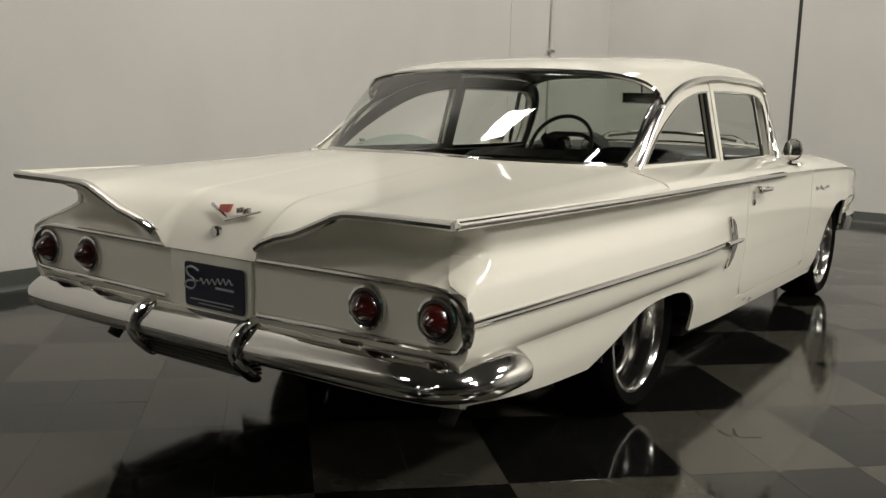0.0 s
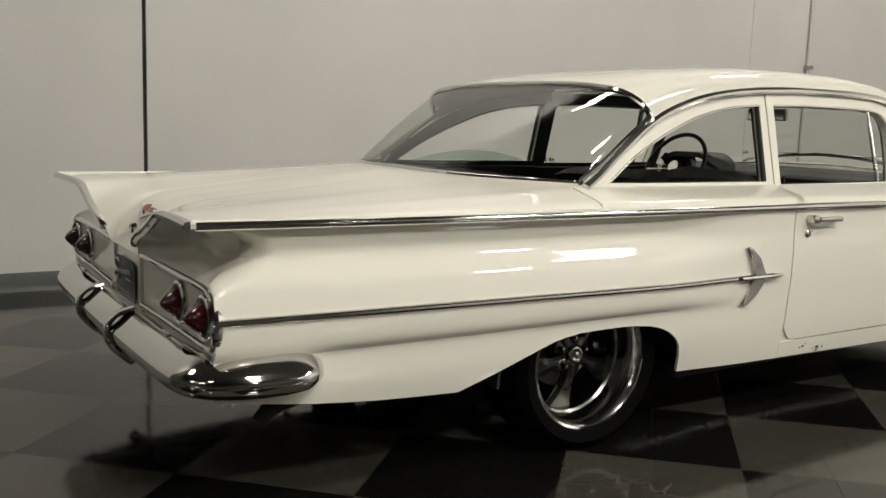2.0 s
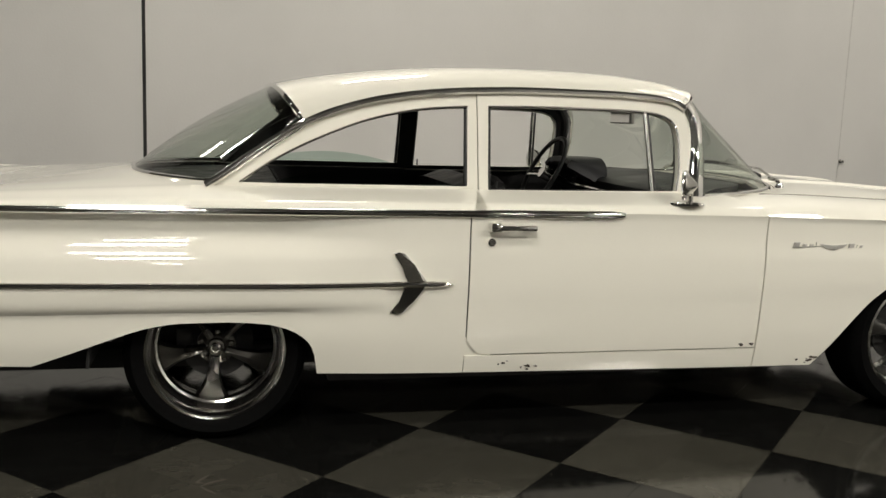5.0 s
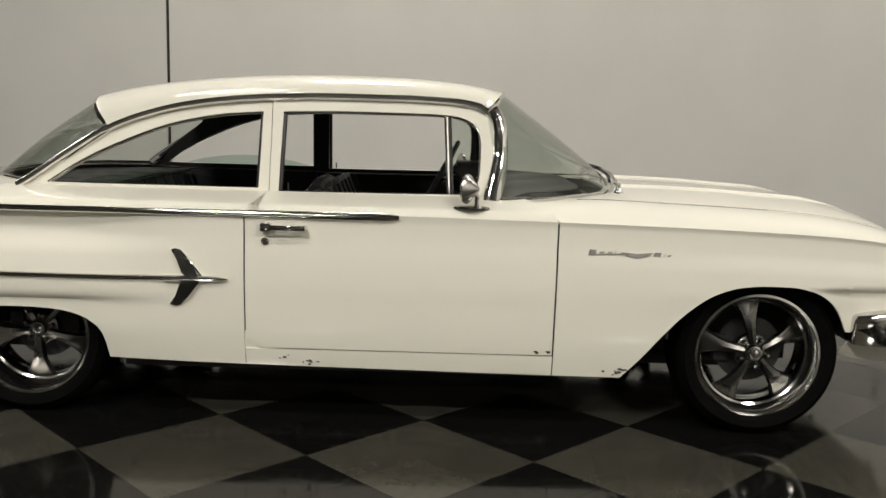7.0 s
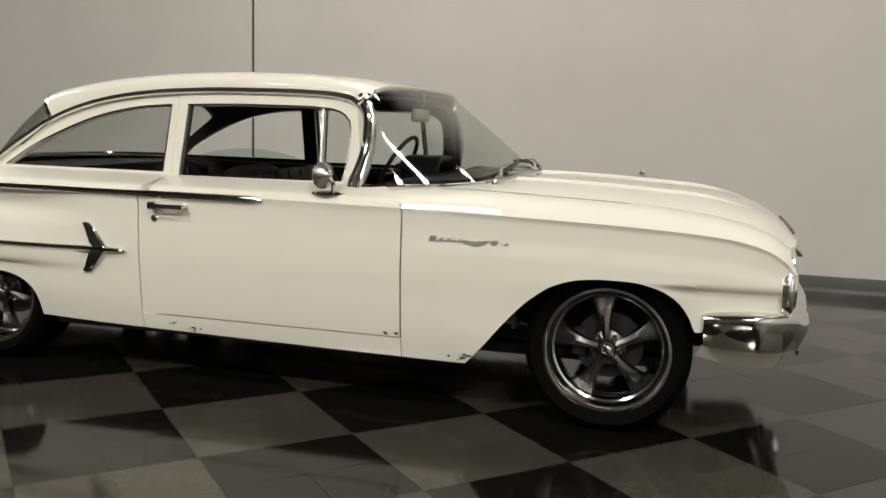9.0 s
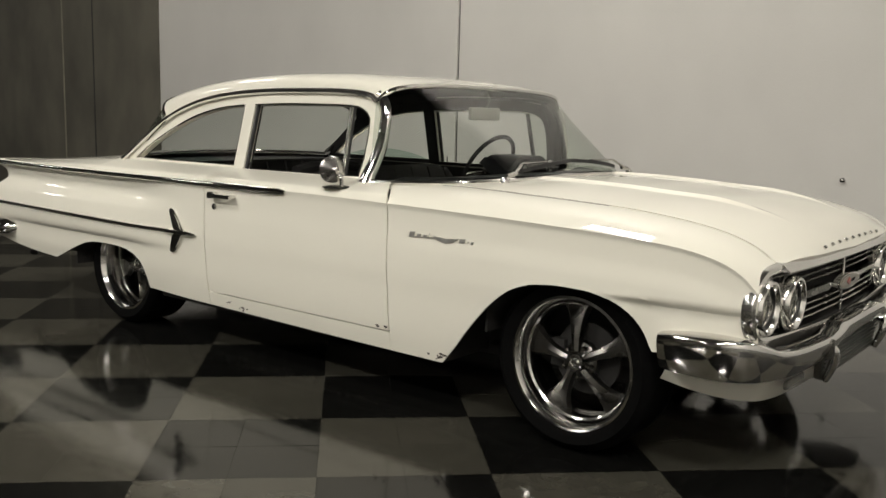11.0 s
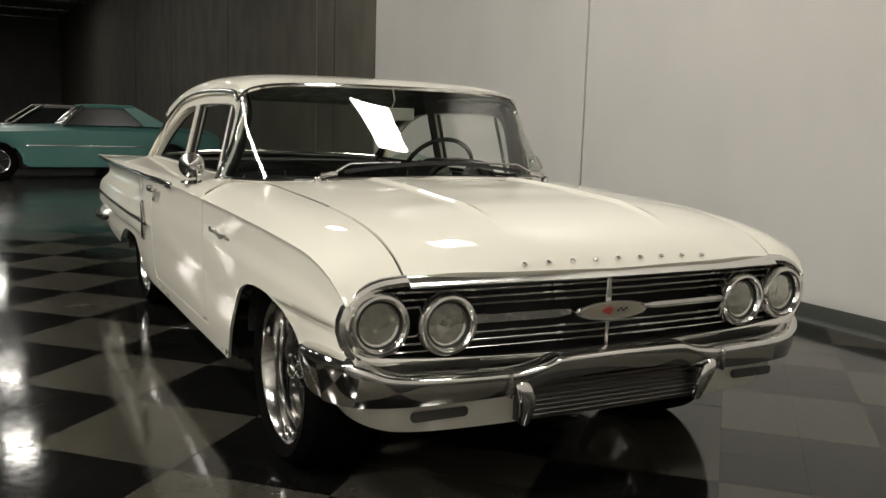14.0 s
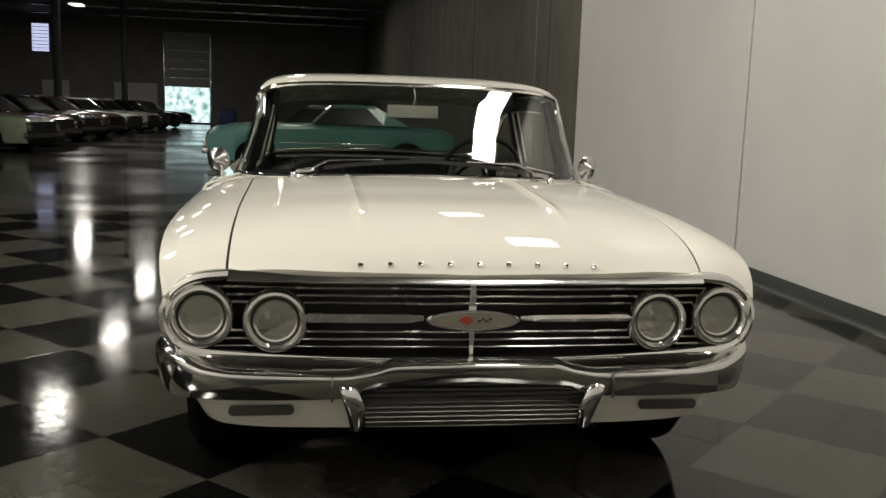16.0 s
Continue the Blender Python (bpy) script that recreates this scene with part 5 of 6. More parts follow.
bench(1.18, 1.16, 0.955, "front_seat", "black vinyl front bench seat")
bench(0.35, 0.22, 0.945, "rear_seat", "black vinyl rear bench seat")
part("seat_bolster", sweep(along([(1.14, -0.56, 0.935), (1.14, -0.44, 0.955), (1.14, -0.20, 0.955), (1.14, -0.08, 0.935)], 16), circle(0.035, 10), up=(1, 0, 0)), VINYL, car, "rounded top of a black seat back")
for s in (-1, 1):
    part("door_card", sheet(lambda u, v: (0.95 + 1.0 * u, s * (0.80 + 0.02 * (1 - v)), 0.30 + 0.648 * v), 6, 6, 0.012, flip=(s < 0)), VINYL, car)
    part("quarter_card", sheet(lambda u, v: (-0.05 + 1.0 * u, s * 0.775, 0.52 + 0.425 * v), 6, 6, 0.012, flip=(s < 0)), VINYL, car)
    part("lock_button", tube([(1.06, s * 0.795, 0.955), (1.06, s * 0.795, 0.988)], 0.004, 6, up=(0, 1, 0)), BLACK, car)
dash = part("dashboard", sheet(lambda u, v: (1.90 + 0.06 * (2 * abs(u - 0.5)) ** 2 + 0.42 * max(v - 0.35, 0) / 0.65 * (1 - 0.75 * (2 * abs(u - 0.5)) ** 4), -0.76 + 1.52 * u, 0.74 + 0.185 * smooth(0, 0.35, v) + 0.03 * smooth(0.3, 1, v)), 36, 16, 0.02), DASHPAINT, car, "black dashboard with chrome fittings")
hood_d = part("instrument_hood", sweep(along([(1.86, 0.20, 0.925), (1.90, 0.24, 0.990), (1.90, 0.32, 1.025), (1.90, 0.48, 1.025), (1.90, 0.56, 0.990), (1.86, 0.60, 0.925)], 24), [(-0.015, -0.14), (0.012, -0.14), (0.018, 0.06), (0.0, 0.07), (-0.015, 0.06)], up=(1, 0, 0)), DASHPAINT, dash)
part("dash_trim", tube([(1.885, y, 0.885) for y in np.linspace(-0.68, 0.68, 20)], 0.010, 8), CHROME, dash)
for y in (-0.50, -0.42, -0.30, 0.02, 0.10):
    part("knob", lathe([(0.016, 0.0), (0.016, -0.02), (0.008, -0.028), (0.001, -0.028)], 14, "x"), CHROME, dash, loc=(1.885, y, 0.855))
for y in (0.31, 0.49):
    part("gauge", lathe([(0.055, 0.0), (0.055, -0.015), (0.048, -0.018), (0.001, -0.012)], 24, "x"), STEEL, dash, loc=(1.90, y, 0.955))
wheel_c, tilt = Vector((1.67, 0.40, 0.955)), radians(28)
axis = Vector((math.cos(tilt), 0, -math.sin(tilt)))
ux, uz = Vector((0, 1, 0)), Vector((math.sin(tilt), 0, math.cos(tilt)))
st = part("steering_wheel", tube([wheel_c + ux * 0.205 * math.cos(t) + uz * 0.205 * math.sin(t) for t in np.linspace(0, 2 * math.pi, 49)[:-1]], 0.012, 10, up=axis, closed=True), BLACK, car, "thin-rimmed black steering wheel")
for t in (0.12, math.pi - 0.12):
    part("spoke", tube([wheel_c + axis * 0.03, wheel_c + ux * 0.2 * math.cos(t) - uz * 0.03], 0.009, 6, up=axis), CHROME, st)
part("horn_cap", tube([wheel_c + axis * 0.05, wheel_c - axis * 0.01], 0.035, 16, up=(0, 1, 0)), CHROME, st)
part("column", tube([wheel_c + axis * 0.02, wheel_c + axis * 0.5], 0.03, 12, up=(0, 1, 0)), DASHPAINT, st)
im = part("interior_mirror", rbox((-0.012, -0.125, -0.032), (0.010, 0.125, 0.032), 0.010, 3), plain("grey_mirror_back", (0.36, 0.35, 0.31), 0.35), car, "oblong interior mirror on a stalk", loc=(1.93, 0.0, 1.258))
part("stalk", tube([(0.0, 0, 0.02), (0.02, 0.01, 0.07), (0.0, 0.0, 0.135)], 0.006, 8, up=(0, 1, 0)), CHROME, im)
part("glass_face", rbox((-0.015, -0.115, -0.026), (-0.0125, 0.115, 0.026), 0.001, 1), CHROME, im)

# ---- outside mirrors and wipers ----
for s in (-1, 1):
    y0, z0 = s * 0.918, shoulder(1.82, 0.32)[1]
    mr = part("door_mirror", lathe([(0.075, 0.0), (0.070, 0.006), (0.045, 0.010), (0.001, 0.011)], 24, "z"), CHROME, car, "round cone-backed chrome door mirror", loc=(1.815, y0, z0 - 0.004))
    part("stem", tube(along([(0.02, 0, 0.005), (0.02, 0, 0.042), (0.012, s * 0.01, 0.056), (0.0, s * 0.017, 0.070)], 10), 0.010, 10, up=(0, 1, 0)), CHROME, mr)
    head = lathe([(0.058, -0.006), (0.060, 0.0), (0.057, 0.006), (0.040, 0.020), (0.020, 0.040), (0.008, 0.050), (0.001, 0.052)], 32, "x")
    hd = part("head", head, STEEL, mr, "brushed cone back of the mirror", loc=(-0.02, s * 0.020, 0.078))
    hd.rotation_euler = (0, 0, s * radians(24))
    part("mirror_glass", lathe([(0.054, -0.010), (0.054, -0.006)], 32, "x"), CHROME, hd)
    # wiper: pivot, arm, blade
    py = s * 0.565
    px = ws_x(abs(py)) + 0.055
    pz = top_z(px, py)
    wp = part("wiper", lathe([(0.020, 0.0), (0.018, 0.012), (0.012, 0.022), (0.001, 0.024)], 16, "z"), CHROME, car, "chrome windscreen wiper with black blade", loc=(px, py, pz))

    def over(t, v, d=0.014):
        p = Vector(ws_point(t, v))
        return (p.x - px + d, p.y - py, p.z - pz + d * 0.9)

    part("arm", sweep([(0, 0, 0.018), (0.01, -s * 0.05, 0.028), over(s * 0.50, 0.10, 0.03), over(s * 0.34, 0.115, 0.022), over(s * 0.22, 0.125, 0.018)], circle(0.009, 8, 0.6), scale=lambda t: 1 - 0.2 * t), STEEL, wp)
    part("spring", sweep([(0.0, -s * 0.015, 0.026), (0.008, -s * 0.05, 0.033), (0.0, -s * 0.085, 0.036)], circle(0.010, 8)), STEEL, wp)
    part("blade", sweep([over(s * (0.52 - 0.60 * k / 12), 0.06 + 0.075 * k / 12, 0.010 + 0.006 * math.sin(math.pi * k / 12)) for k in range(13)], [(-0.007, -0.006), (0.007, -0.006), (0.004, 0.010), (-0.004, 0.010)]), BLACK, wp)

# ---- underside, wheel houses ----
part("chassis", join(rbox((-0.85, -0.55, 0.20), (3.20, -0.42, 0.28), 0.01), rbox((-0.85, 0.42, 0.20), (3.20, 0.55, 0.28), 0.01), rbox((-1.3, -0.80, 0.40), (-0.52, 0.80, 0.46), 0.01), rbox((2.4, -0.55, 0.24), (3.25, 0.55, 0.34), 0.01)), UNDER, car)
for s in (-1, 1):
    for cx, w0 in ((0.0, 0.52), (3.015, 0.50)):
        def house(u, v):
            t = math.pi * u
            return (cx + (0.46 if cx < 1 else 0.39) * math.cos(t), s * (w0 + (0.90 - w0) * v), (0.30 if cx < 1 else 0.40) + (0.20 if cx < 1 else 0.26) * math.sin(t) ** 0.6)
        part("wheel_house", sheet(house, 20, 3, 0.01), UNDER, car)
        part("inner_wing", rbox((cx - 0.42, s * (w0 - 0.02) - 0.01, 0.30), (cx + 0.40, s * (w0 - 0.02) + 0.01, 0.66 if cx > 1 else 0.5), 0), UNDER, car)
part("exhaust_pipe", tube([(2.2, -0.5, 0.20), (1.0, -0.5, 0.19), (0.45, -0.52, 0.2)], 0.028, 10), STEEL, car)
part("axle", tube([(0, -0.7, 0.33), (0, 0.7, 0.33)], 0.045, 12), UNDER, car)


# ---- wheels ----
def wheel(x, s, hub_y, r, width, rim_r, turn, dish):
    """Wheel with its centre at the hub; the face looks along s."""
    tw = width / 2
    base = hub_y - 0.015
    tyre_mid = -(tw - 0.015)
    rim = lathe([(rim_r + 0.006, -0.012), (rim_r + 0.009, 0.000), (rim_r + 0.004, 0.010), (rim_r - 0.006, 0.012), (rim_r - 0.013, 0.004), (rim_r - 0.019, -0.008), (rim_r - 0.025, -0.020), (rim_r - 0.028, -dish - 0.010), (rim_r - 0.036, -dish - 0.016), (rim_r - 0.040, -dish - 0.030), (rim_r - 0.040, -dish - 0.070), (rim_r - 0.026, -dish - 0.09), (rim_r - 0.02, -width + 0.01), (rim_r, -width + 0.01), (rim_r, -0.03)], 56, closed=True)
    bmesh.ops.scale(rim, vec=(1, s, 1), verts=rim.verts)
    w = part("wheel", rim, ALLOY, car, "five-spoke alloy wheel with polished lip", loc=(x, s * hub_y, r))
    prof = [(rim_r - 0.004, 0.002), (rim_r + 0.012, 0.012), (rim_r + 0.030, 0.020), ((r + rim_r) / 2 + 0.006, 0.026), (r - 0.028, 0.016), (r - 0.010, 0.002), (r - 0.002, -0.020), (r, -width / 2), (r - 0.002, -width + 0.03), (r - 0.012, -width + 0.01), ((r + rim_r) / 2, -width - 0.008), (rim_r, -width + 0.01)]
    ty = lathe(prof, 64, closed=True)
    bmesh.ops.scale(ty, vec=(1, s, 1), verts=ty.verts)
    part("tyre", ty, RUBBER, w, "black low-profile tyre")
    for k in range(5):
        a = 2 * math.pi * k / 5 + turn
        bm = bmesh.new()
        rows = []
        for i in range(15):
            f = i / 14
            rad = 0.040 + (rim_r - 0.036 - 0.040) * f
            half = 0.017 + 0.012 * f + 0.042 * f ** 3
            yf = -0.006 - dish - 0.045 * f ** 1.6
            c, sn = math.cos(a), math.sin(a)
            row = []
            for q, dy in ((-1.0, -0.018), (-0.75, 0.002), (0.0, 0.010), (0.75, 0.002), (1.0, -0.018), (0.6, -0.04), (-0.6, -0.04)):
                px_, pz_ = rad * c - q * half * sn, rad * sn + q * half * c
                row.append(bm.verts.new((px_, s * (yf + dy), pz_)))
            rows.append(row)
        for p, q in zip(rows, rows[1:]):
            for j in range(7):
                bm.faces.new((p[j], p[(j + 1) % 7], q[(j + 1) % 7], q[j]))
        bm.faces.new(rows[0])
        bm.faces.new(rows[-1])
        part("spoke", bm, GUNMETAL, w, "gunmetal cast spoke flared at the rim")
    for nm, mat_, lab, prof in (("hub", GUNMETAL, "", [(0.074, -0.06), (0.072, -0.030), (0.060, -0.022), (0.042, -0.016), (0.038, -0.012), (0.001, -0.010)]),
                                ("hub_cap", CHROME, "small chrome centre cap", [(0.033, -0.014), (0.033, 0.004), (0.030, 0.010), (0.024, 0.011), (0.021, 0.006), (0.018, 0.011), (0.010, 0.015), (0.001, 0.016)])):
        hub = lathe(prof, 32)
        bmesh.ops.scale(hub, vec=(1, s, 1), verts=hub.verts)
        bmesh.ops.translate(hub, vec=(0, -s * dish, 0), verts=hub.verts)
        part(nm, hub, mat_, w, lab)
    for k in range(5):
        a = 2 * math.pi * (k + 0.5) / 5 + turn
        nut = lathe([(0.010, -0.025), (0.010, -0.002), (0.007, 0.004), (0.001, 0.005)], 6)
        bmesh.ops.scale(nut, vec=(1, s, 1), verts=nut.verts)
        part("lug_nut", nut, CHROME, w, loc=(0.058 * math.cos(a), -s * dish, 0.058 * math.sin(a)))
    disc = lathe([(0.14, -0.085), (0.14, -0.095), (0.06, -0.097), (0.06, -0.083)], 36, closed=True)
    bmesh.ops.scale(disc, vec=(1, s, 1), verts=disc.verts)
    bmesh.ops.translate(disc, vec=(0, -s * dish, 0), verts=disc.verts)
    # grey disc coloured black, putting the shade behind the spokes into its material
    part("brake_disc", disc, UNDER, w)
    a = rbox((-0.15, -0.12, -0.05), (-0.09, -0.06, 0.06), 0.01)
    bmesh.ops.scale(a, vec=(1, s, 1), verts=a.verts)
    bmesh.ops.translate(a, vec=(0, -s * dish, 0), verts=a.verts)
    part("brake_caliper", a, UNDER, w)
    return w


for s in (-1, 1):
    wheel(-0.012, s, 0.848, 0.335, 0.25, 0.252, radians(49), 0.085)
    wheel(3.012, s, 0.876, 0.338, 0.22, 0.254, radians(98), 0.032)


# ---- other cars in the hall ----
def parked_car(m, paint, label, length=4.7, width=1.85, height=1.36, nose=0.80, stripe=None, chrome=True, group="parked cars", screen=(0.34, 0.09)):
    """A parked classic: shaped body, cabin with glass, wheels, bumpers and lamps. Local x points to its front."""
    c = thing("parked_car", label, "car", group=group)
    L, W = length / 2, width / 2
    wb = length * 0.305
    top = pch((-L, nose - 0.06), (-L + 0.15, nose + 0.02), (-L * 0.45, nose + 0.07), (0.0, nose + 0.08), (L * 0.35, nose + 0.06), (L - 0.35, nose), (L - 0.06, nose - 0.05), (L, nose - 0.12))
    wid = pch((-L, W * 0.90), (-L + 0.3, W * 0.97), (0, W), (L - 0.5, W * 0.97), (L, W * 0.86))

    def low(x):
        z = 0.24
        for cx in (-wb, wb):
            d = abs(x - cx)
            if d < 0.40:
                z = max(z, 0.30 + math.sqrt(max(0.40 ** 2 - d ** 2, 0)) * 0.92)
        return z

    xs = sorted([-L + length * k / 40 for k in range(41)] + [cx + 0.40 * q for cx in (-wb, wb) for q in (-1, -0.97, -0.9, -0.75, 0.75, 0.9, 0.97, 1)])

    def skin(u, v):
        x = -L + length * u
        w, zt, zl = wid(x), top(x), low(x)
        if v < 0.35:
            t = v / 0.35
            z = zl + (zt - 0.10 - zl) * t
            y = -w * (1 - 0.05 * (1 - t) ** 2 + 0.0 * t)
        elif v > 0.65:
            t = (1 - v) / 0.35
            z = zl + (zt - 0.10 - zl) * t
            y = w * (1 - 0.05 * (1 - t) ** 2)
        else:
            t = (v - 0.5) / 0.15
            a = abs(t)
            z = zt - 0.10 * a ** 5
            y = w * math.copysign(a ** 0.9, t)
        return (x, y, z)

    vs = [k / 20 * 0.35 for k in range(0, 21, 2)] + [0.35 + 0.30 * k / 18 for k in range(1, 18)] + [0.65 + 0.35 * k / 20 for k in range(0, 21, 2)]
    part("body", sheet(skin, 1, 1, 0.01, us=[(x + L) / length for x in xs], vs=vs), paint, c)
    for e in (-1, 1):
        x = e * (L - 0.01)
        bm = slab(round_rect(-wid(x) * 0.98, wid(x) * 0.98, 0.26, top(x) - 0.02, 0.06, 4), lambda a, b, d: (x - e * 0.02 + e * d, a, b), 0.02, 0.004)
        part("end_panel", bm, paint if e < 0 else BLACK, c)
        part("bumper", rbox((x - 0.03, -W * 0.98, 0.36), (x + 0.09, W * 0.98, 0.48), 0.03, 3), CHROME, c)
        for q in (-1, 1):
            part("headlamp" if e > 0 else "tail_lamp", lathe([(0.085, 0.0), (0.085, e * 0.03), (0.07, e * 0.045), (0.001, e * 0.05)], 18, "x"), LENS if e > 0 else RED, c, loc=(x, q * W * 0.72, 0.60))
    # cabin
    zt = top(0)
    gx0, gx1, rx0, rx1 = -L * 0.60, L * screen[0], -L * 0.33, L * screen[1]

    def cab(u, v):
        # u round the cabin, v from belt to roof
        n = [(gx1, -0.84), (gx1, 0.84), (gx0, 0.80), (gx0, -0.80)]
        r = [(rx1, -0.62), (rx1, 0.62), (rx0, 0.60), (rx0, -0.60)]
        i, f = int(u * 4) % 4, (u * 4) % 1
        b0, b1, r0, r1 = n[i], n[(i + 1) % 4], r[i], r[(i + 1) % 4]
        bx, by = b0[0] + (b1[0] - b0[0]) * f, (b0[1] + (b1[1] - b0[1]) * f) * W
        qx, qy = r0[0] + (r1[0] - r0[0]) * f, (r0[1] + (r1[1] - r0[1]) * f) * W / 0.9
        return (bx + (qx - bx) * v, by + (qy - by) * v, zt - 0.01 + (height - 0.05 - zt) * v)

    part("glasshouse", sheet(cab, 16, 3, us=[k / 16 for k in range(16)] + [0.99999]), CARGLASS, c, "dark glass of the cabin")
    part("roof", sheet(lambda u, v: (rx0 - 0.05 + (rx1 - rx0 + 0.1) * u, (-0.64 + 1.28 * v) * W / 0.9, height - 0.05 + 0.05 * math.sin(math.pi * u) ** 0.6 * math.sin(math.pi * v) ** 0.5), 12, 12, 0.03), paint, c)
    for q in (-1, 1):
        for (bx, by), (qx, qy) in (((gx1, 0.84), (rx1, 0.62)),):
            part("pillar", tube([(bx, q * by * W, zt - 0.01), (qx, q * qy * W / 0.9, height - 0.03)], 0.028, 8, up=(1, 0, 0)), CHROME if chrome else paint, c)
        side = [(gx0 - 0.05, 0.815, zt - 0.015), (gx0 + 0.42, 0.835, zt - 0.015), (rx0 + 0.16, 0.632, height - 0.035), (rx0 - 0.06, 0.625, height - 0.035)]
        bm = bmesh.new()
        face_a = [bm.verts.new((a, q * b * W * (1 if k < 2 else 1 / 0.9), h)) for k, (a, b, h) in enumerate(side)]
        face_b = [bm.verts.new((v.co.x, v.co.y - q * 0.07, v.co.z)) for v in face_a]
        bm.faces.new(face_a)
        bm.faces.new(face_b[::-1])
        for k in range(4):
            bm.faces.new((face_a[k], face_b[k], face_b[(k + 1) % 4], face_a[(k + 1) % 4]))
        bmesh.ops.recalc_face_normals(bm, faces=bm.faces)
        part("sail_panel", bm, paint, c)
        part("roof_rail", tube([(rx0 - 0.04, q * 0.63 * W / 0.9, height - 0.04), (rx1 + 0.04, q * 0.63 * W / 0.9, height - 0.04)], 0.022, 8, up=(0, 1, 0)), paint, c)
        part("side_moulding", rbox((-wb + 0.45, q * W * 0.985 - 0.012, 0.60), (wb - 0.45, q * W * 0.985 + 0.012, 0.618), 0.004), CHROME if chrome else paint, c)
        for cx in (-wb, wb):
            ty = lathe([(0.20, 0.0), (0.30, 0.02), (0.325, -0.01), (0.33, -0.10), (0.32, -0.19), (0.20, -0.20)], 30, closed=True)
            bmesh.ops.scale(ty, vec=(1, q, 1), verts=ty.verts)
            w = part("wheel", ty, RUBBER, c, loc=(cx, q * (W - 0.05), 0.33))
            rm = lathe([(0.001, -0.07), (0.205, -0.07), (0.205, 0.004), (0.195, 0.012), (0.185, -0.02), (0.12, -0.035), (0.05, -0.012), (0.001, -0.008)], 24)
            bmesh.ops.scale(rm, vec=(1, q, 1), verts=rm.verts)
            part("rim", rm, UNDER, w)
            part("trim_ring", lathe([(0.208, 0.010), (0.204, 0.016), (0.190, 0.012), (0.190, 0.006)], 24, closed=True) if q > 0 else lathe([(0.208, -0.010), (0.204, -0.016), (0.190, -0.012), (0.190, -0.006)], 24, closed=True), CHROME, w)
            for k in range(5):
                a = 2 * math.pi * k / 5
                sp = rbox((-0.018, -0.01, 0.05), (0.018, 0.01, 0.19), 0.006, 1)
                bmesh.ops.rotate(sp, cent=(0, 0, 0), matrix=Matrix.Rotation(a, 3, "Y"), verts=sp.verts)
                bmesh.ops.translate(sp, vec=(0, -q * 0.004, 0), verts=sp.verts)
                part("spoke", sp, GUNMETAL, w)
    if stripe:
        for q in (-0.22, 0.22):
            part("stripe", sheet(lambda u, v: ((x := L * 0.36 + (L * 0.62 - 0.06) * u), q + (-0.11 + 0.22 * v), top(x) + 0.004), 14, 2, 0.002), stripe, c)
    part("underbody", rbox((-L + 0.3, -W * 0.8, 0.2), (L - 0.3, W * 0.8, 0.5), 0.02), UNDER, c)
    c.matrix_world = m
    return c


TEAL = plain("teal_paint", (0.080, 0.215, 0.195), 0.4, coat=0.35, grain=0.03)
PALEGREEN = plain("pale_green_paint", (0.17, 0.21, 0.14), 0.3, coat=1.0, grain=0.03)
GREY = plain("silver_car_paint", (0.30, 0.29, 0.27), 0.3, coat=1.0, grain=0.03)
MAROON = plain("maroon_paint", (0.10, 0.012, 0.012), 0.3, coat=1.0, grain=0.03)
WHITEP = plain("white_car_paint", (0.62, 0.62, 0.58), 0.3, coat=1.0, grain=0.03)
BLACKP = plain("black_car_paint", (0.012, 0.012, 0.013), 0.25, coat=1.0, grain=0.03)
parked_car(pose(-11.95, -0.05, 0, 0, 0, -90), TEAL, "teal 1960s hardtop with chrome trim parked by the bare wall", 4.7, 1.86, 1.36, 0.90, screen=(0.16, 0.0))
parked_car(pose(-14.9, -0.3, 0, 0, 0, -90), GREY, "silver muscle car with black bonnet stripes", 4.8, 1.86, 1.34, 0.84, stripe=BLACKP)
parked_car(pose(-17.9, -0.3, 0, 0, 0, -90), WHITEP, "white classic saloon parked in the row", 4.8, 1.86, 1.36, 0.84)
ROW = [(-17.2, -9.2, PALEGREEN, "pale green classic car nosed towards the aisle"), (-20.6, -9.6, MAROON, "maroon classic car in the row"), (-24.0, -9.6, BLACKP, "black classic car in the row"),
       (-27.5, -9.6, MAROON, "dark red classic car in the row"), (-31.5, -9.7, WHITEP, "white classic car in the row"), (-35.5, -9.6, GREY, "grey classic car in the row"),
       (-40.0, -9.4, BLACKP, "black classic car near the dock door"), (-44.5, -9.4, BLACKP, "dark classic car near the dock door")]
for px, py, pm, pl in ROW:
    parked_car(pose(px, py, 0, 0, 0, 78), pm, pl, 4.9, 1.88, 1.40, 0.86)
bin_ = tagged(part("waste_bin", join(rbox((-50.4, -5.9, 0.0), (-49.6, -4.9, 1.0), 0.05), rbox((-50.45, -5.95, 1.0), (-49.55, -4.85, 1.06), 0.02)), plain("blue_bin", (0.02, 0.035, 0.12), 0.5)), "dark blue wheeled bin by the dock door", "bin")

# ---- floor tiles, laid at forty-five degrees to the walls in blocks of four ----
TILE, T0 = 0.3048, (2.073, -1.2605)
E1, E2 = Vector((0.70711, 0.70711)), Vector((0.70711, -0.70711))
TX0, TX1, TY0, TY1 = -4.6, END_X, -9.5, WALL_Y
floor_ob = bpy.data.objects["floor"]


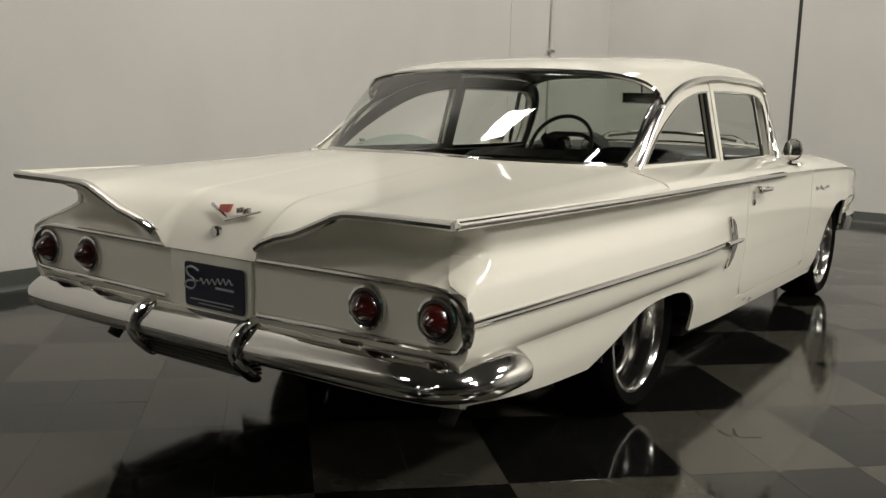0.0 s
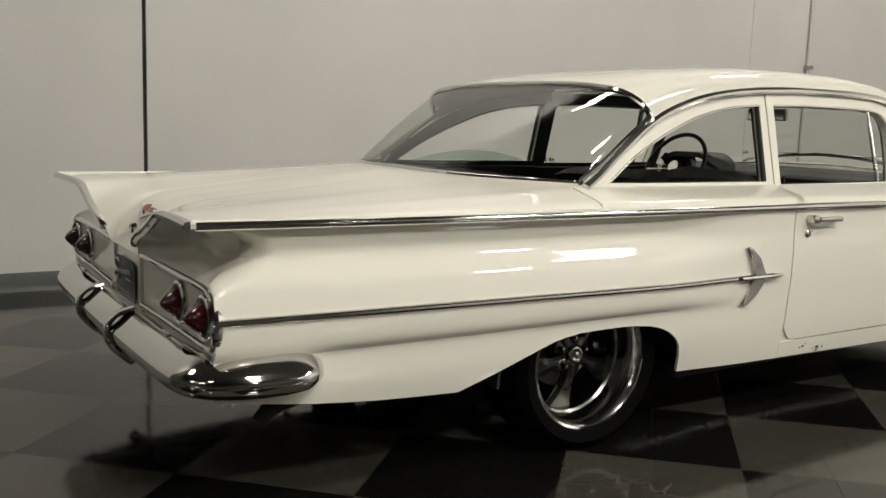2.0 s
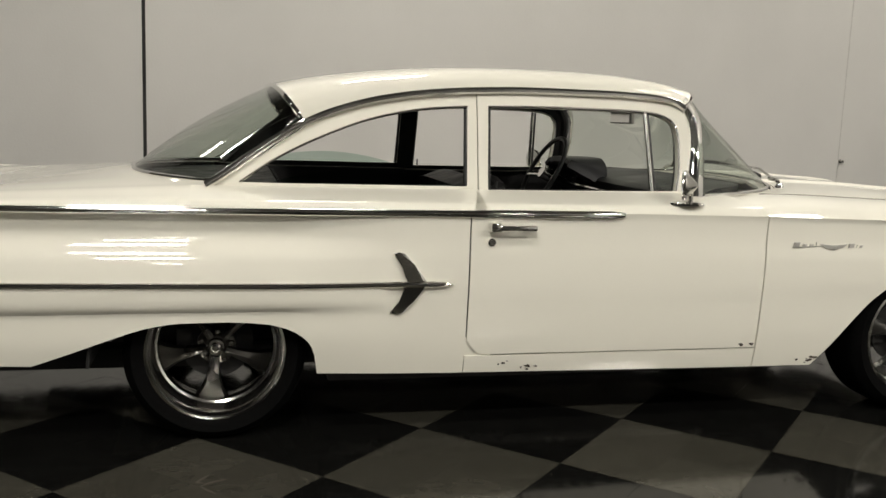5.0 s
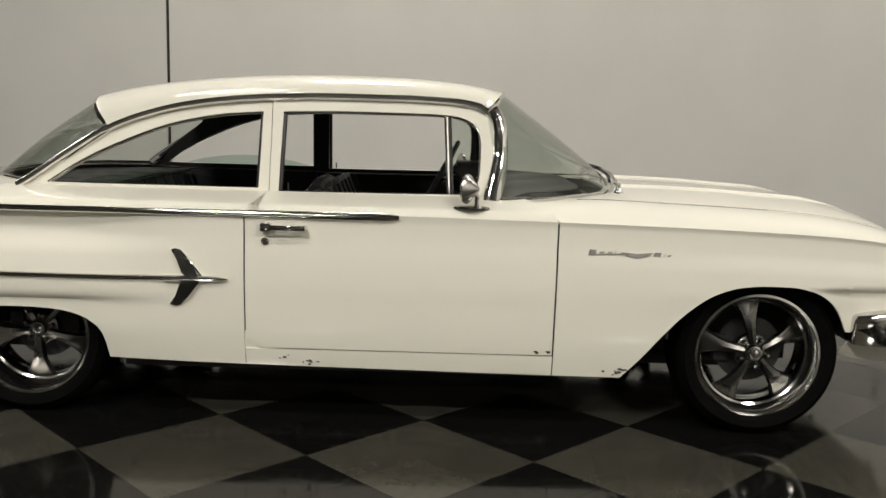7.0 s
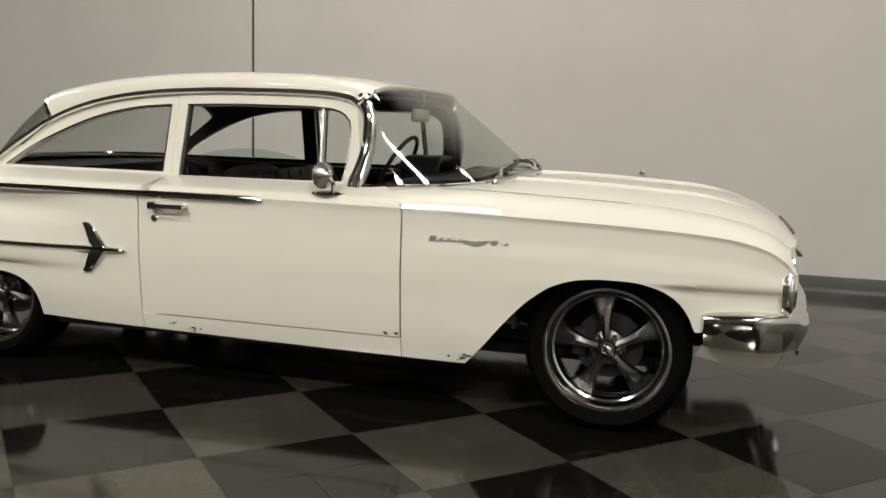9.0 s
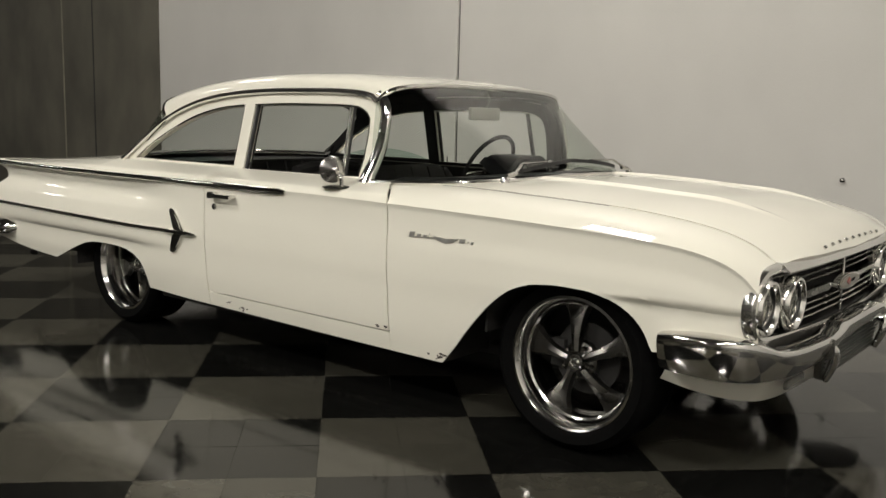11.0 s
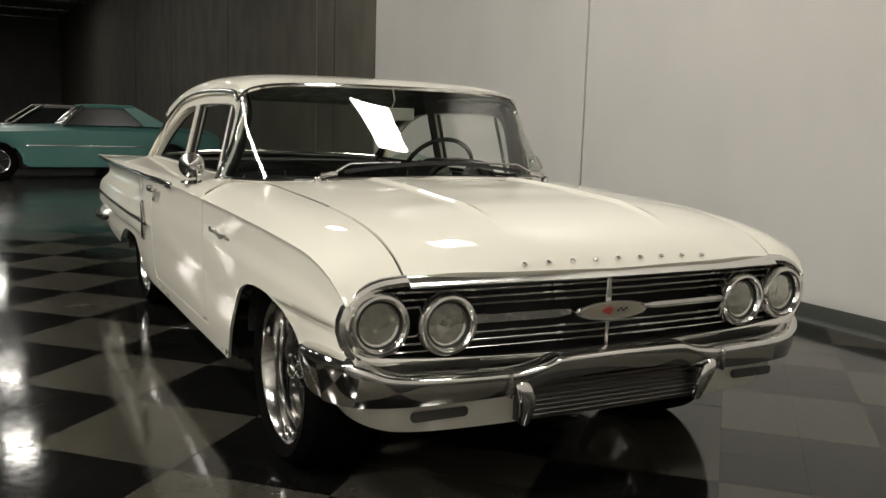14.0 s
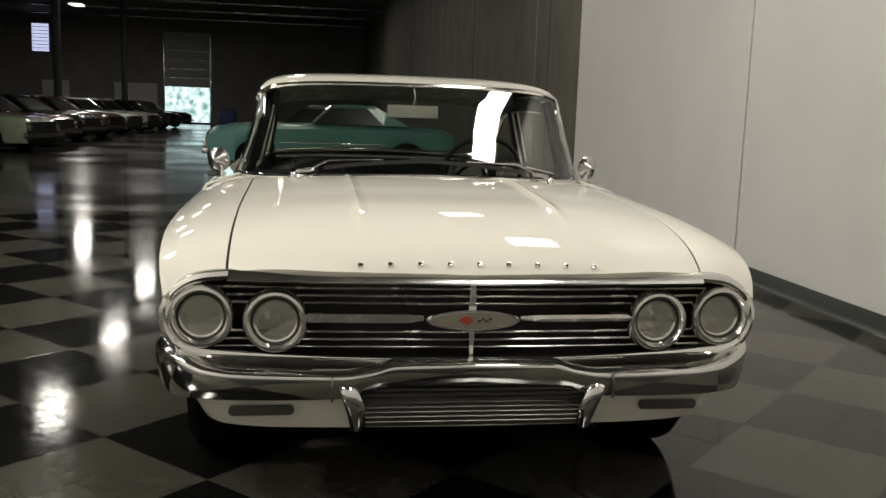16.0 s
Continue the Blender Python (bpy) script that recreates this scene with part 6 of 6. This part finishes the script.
def tile_mesh(name, material):
    h, d = TILE / 2 - 0.0002, 0.0035
    bm = bmesh.new()
    lo = [bm.verts.new((a * E1.x * h + b * E2.x * h, a * E1.y * h + b * E2.y * h, -d)) for a, b in ((-1, -1), (-1, 1), (1, 1), (1, -1))]
    k = 1 - 0.0003 / h
    hi = [bm.verts.new((v.co.x * k, v.co.y * k, 0.0)) for v in lo]
    md = [bm.verts.new((v.co.x, v.co.y, -0.0003)) for v in lo]
    bm.faces.new(hi)
    for i in range(4):
        j = (i + 1) % 4
        bm.faces.new((md[i], md[j], hi[j], hi[i]))
        bm.faces.new((lo[i], lo[j], md[j], md[i]))
    bmesh.ops.recalc_face_normals(bm, faces=bm.faces)
    me = bpy.data.meshes.new(name)
    bm.to_mesh(me)
    bm.free()
    me.materials.append(material)
    return me


def is_dark(i, j):
    return ((i // 2) + (j // 2)) % 2 == 1


meshes = {True: tile_mesh("tile", TILE_DARK), False: tile_mesh("tile", TILE_LIGHT)}
near, rest = [], {True: [], False: []}
for i in range(-60, 60):
    for j in range(-60, 60):
        p = Vector(T0) + E1 * TILE * (i + 0.5) + E2 * TILE * (j + 0.5)
        reach = TILE * 0.71
        if p.x < TX0 - reach or p.x > TX1 + reach or p.y < TY0 - reach or p.y > TY1 + reach:
            continue
        whole = TX0 + reach < p.x < TX1 - reach and TY0 + reach < p.y < TY1 - reach
        # the stretch beside the car that the walk goes by
        if whole and (abs(p.y + 1.75) < 0.95 and -2.4 < p.x < 5.6):
            near.append((p, is_dark(i, j)))
        else:
            rest[is_dark(i, j)].append(p)
near = near[:300]
lay = random.Random(11)
for p, dark in near:
    ob = new("tile", meshes[dark])
    ob.location = (p.x, p.y, 0)
    ob.rotation_euler = (lay.gauss(0, 0.0016), lay.gauss(0, 0.0016), 0)
    ob.parent = floor_ob
for dark, some in rest.items():
    src = meshes[dark]
    vs = np.array([v.co[:] for v in src.vertices])
    fs = [tuple(p.vertices) for p in src.polygons]
    allv, allf = [], []
    for k, p in enumerate(some):
        q = vs + np.array((p.x, p.y, 0))
        q[:, 2] += vs[:, 0] * lay.gauss(0, 0.0016) + vs[:, 1] * lay.gauss(0, 0.0016)
        allf += [tuple(a + k * len(vs) for a in f) for f in fs]
        allv += q.tolist()
    me = bpy.data.meshes.new("tile_field")
    me.from_pydata(allv, [], allf)
    bm = bmesh.new()
    bm.from_mesh(me)
    for co, no in (((TX0, 0, 0), (-1, 0, 0)), ((TX1 - 0.001, 0, 0), (1, 0, 0)), ((0, TY0, 0), (0, -1, 0)), ((0, TY1 - 0.001, 0), (0, 1, 0))):
        bmesh.ops.bisect_plane(bm, geom=bm.verts[:] + bm.edges[:] + bm.faces[:], plane_co=co, plane_no=no, clear_outer=True)
    bm.to_mesh(me)
    bm.free()
    me.materials.append(TILE_DARK if dark else TILE_LIGHT)
    ob = new("tile_field", me)
    ob.parent = floor_ob
    ob["kind"] = "stuff"
# joint bed under the tiles
bed = part("tile_bed", rbox((TX0, TY0, -0.0035), (TX1, TY1, -0.0025), 0.0), GROUT, floor_ob)
# a rubbed scuff on one tile beside the rear wheel
for pts in ([(-0.030, -1.195), (-0.052, -1.225), (-0.066, -1.250), (-0.040, -1.262)], [(0.030, -1.236), (0.000, -1.248), (-0.030, -1.262), (-0.056, -1.288)], [(-0.050, -1.292), (-0.030, -1.320), (-0.004, -1.352)]):
    part("scuff_mark", sweep([(a, b, 0.0004) for a, b in along(pts, 12)], [(-0.006, -0.0006), (0.006, -0.0006), (0.004, 0.0006), (-0.004, 0.0006)], scale=lambda t: 0.35 + 0.65 * math.sin(math.pi * t)), RUST, floor_ob, "dark rubbed scuff on a floor tile")
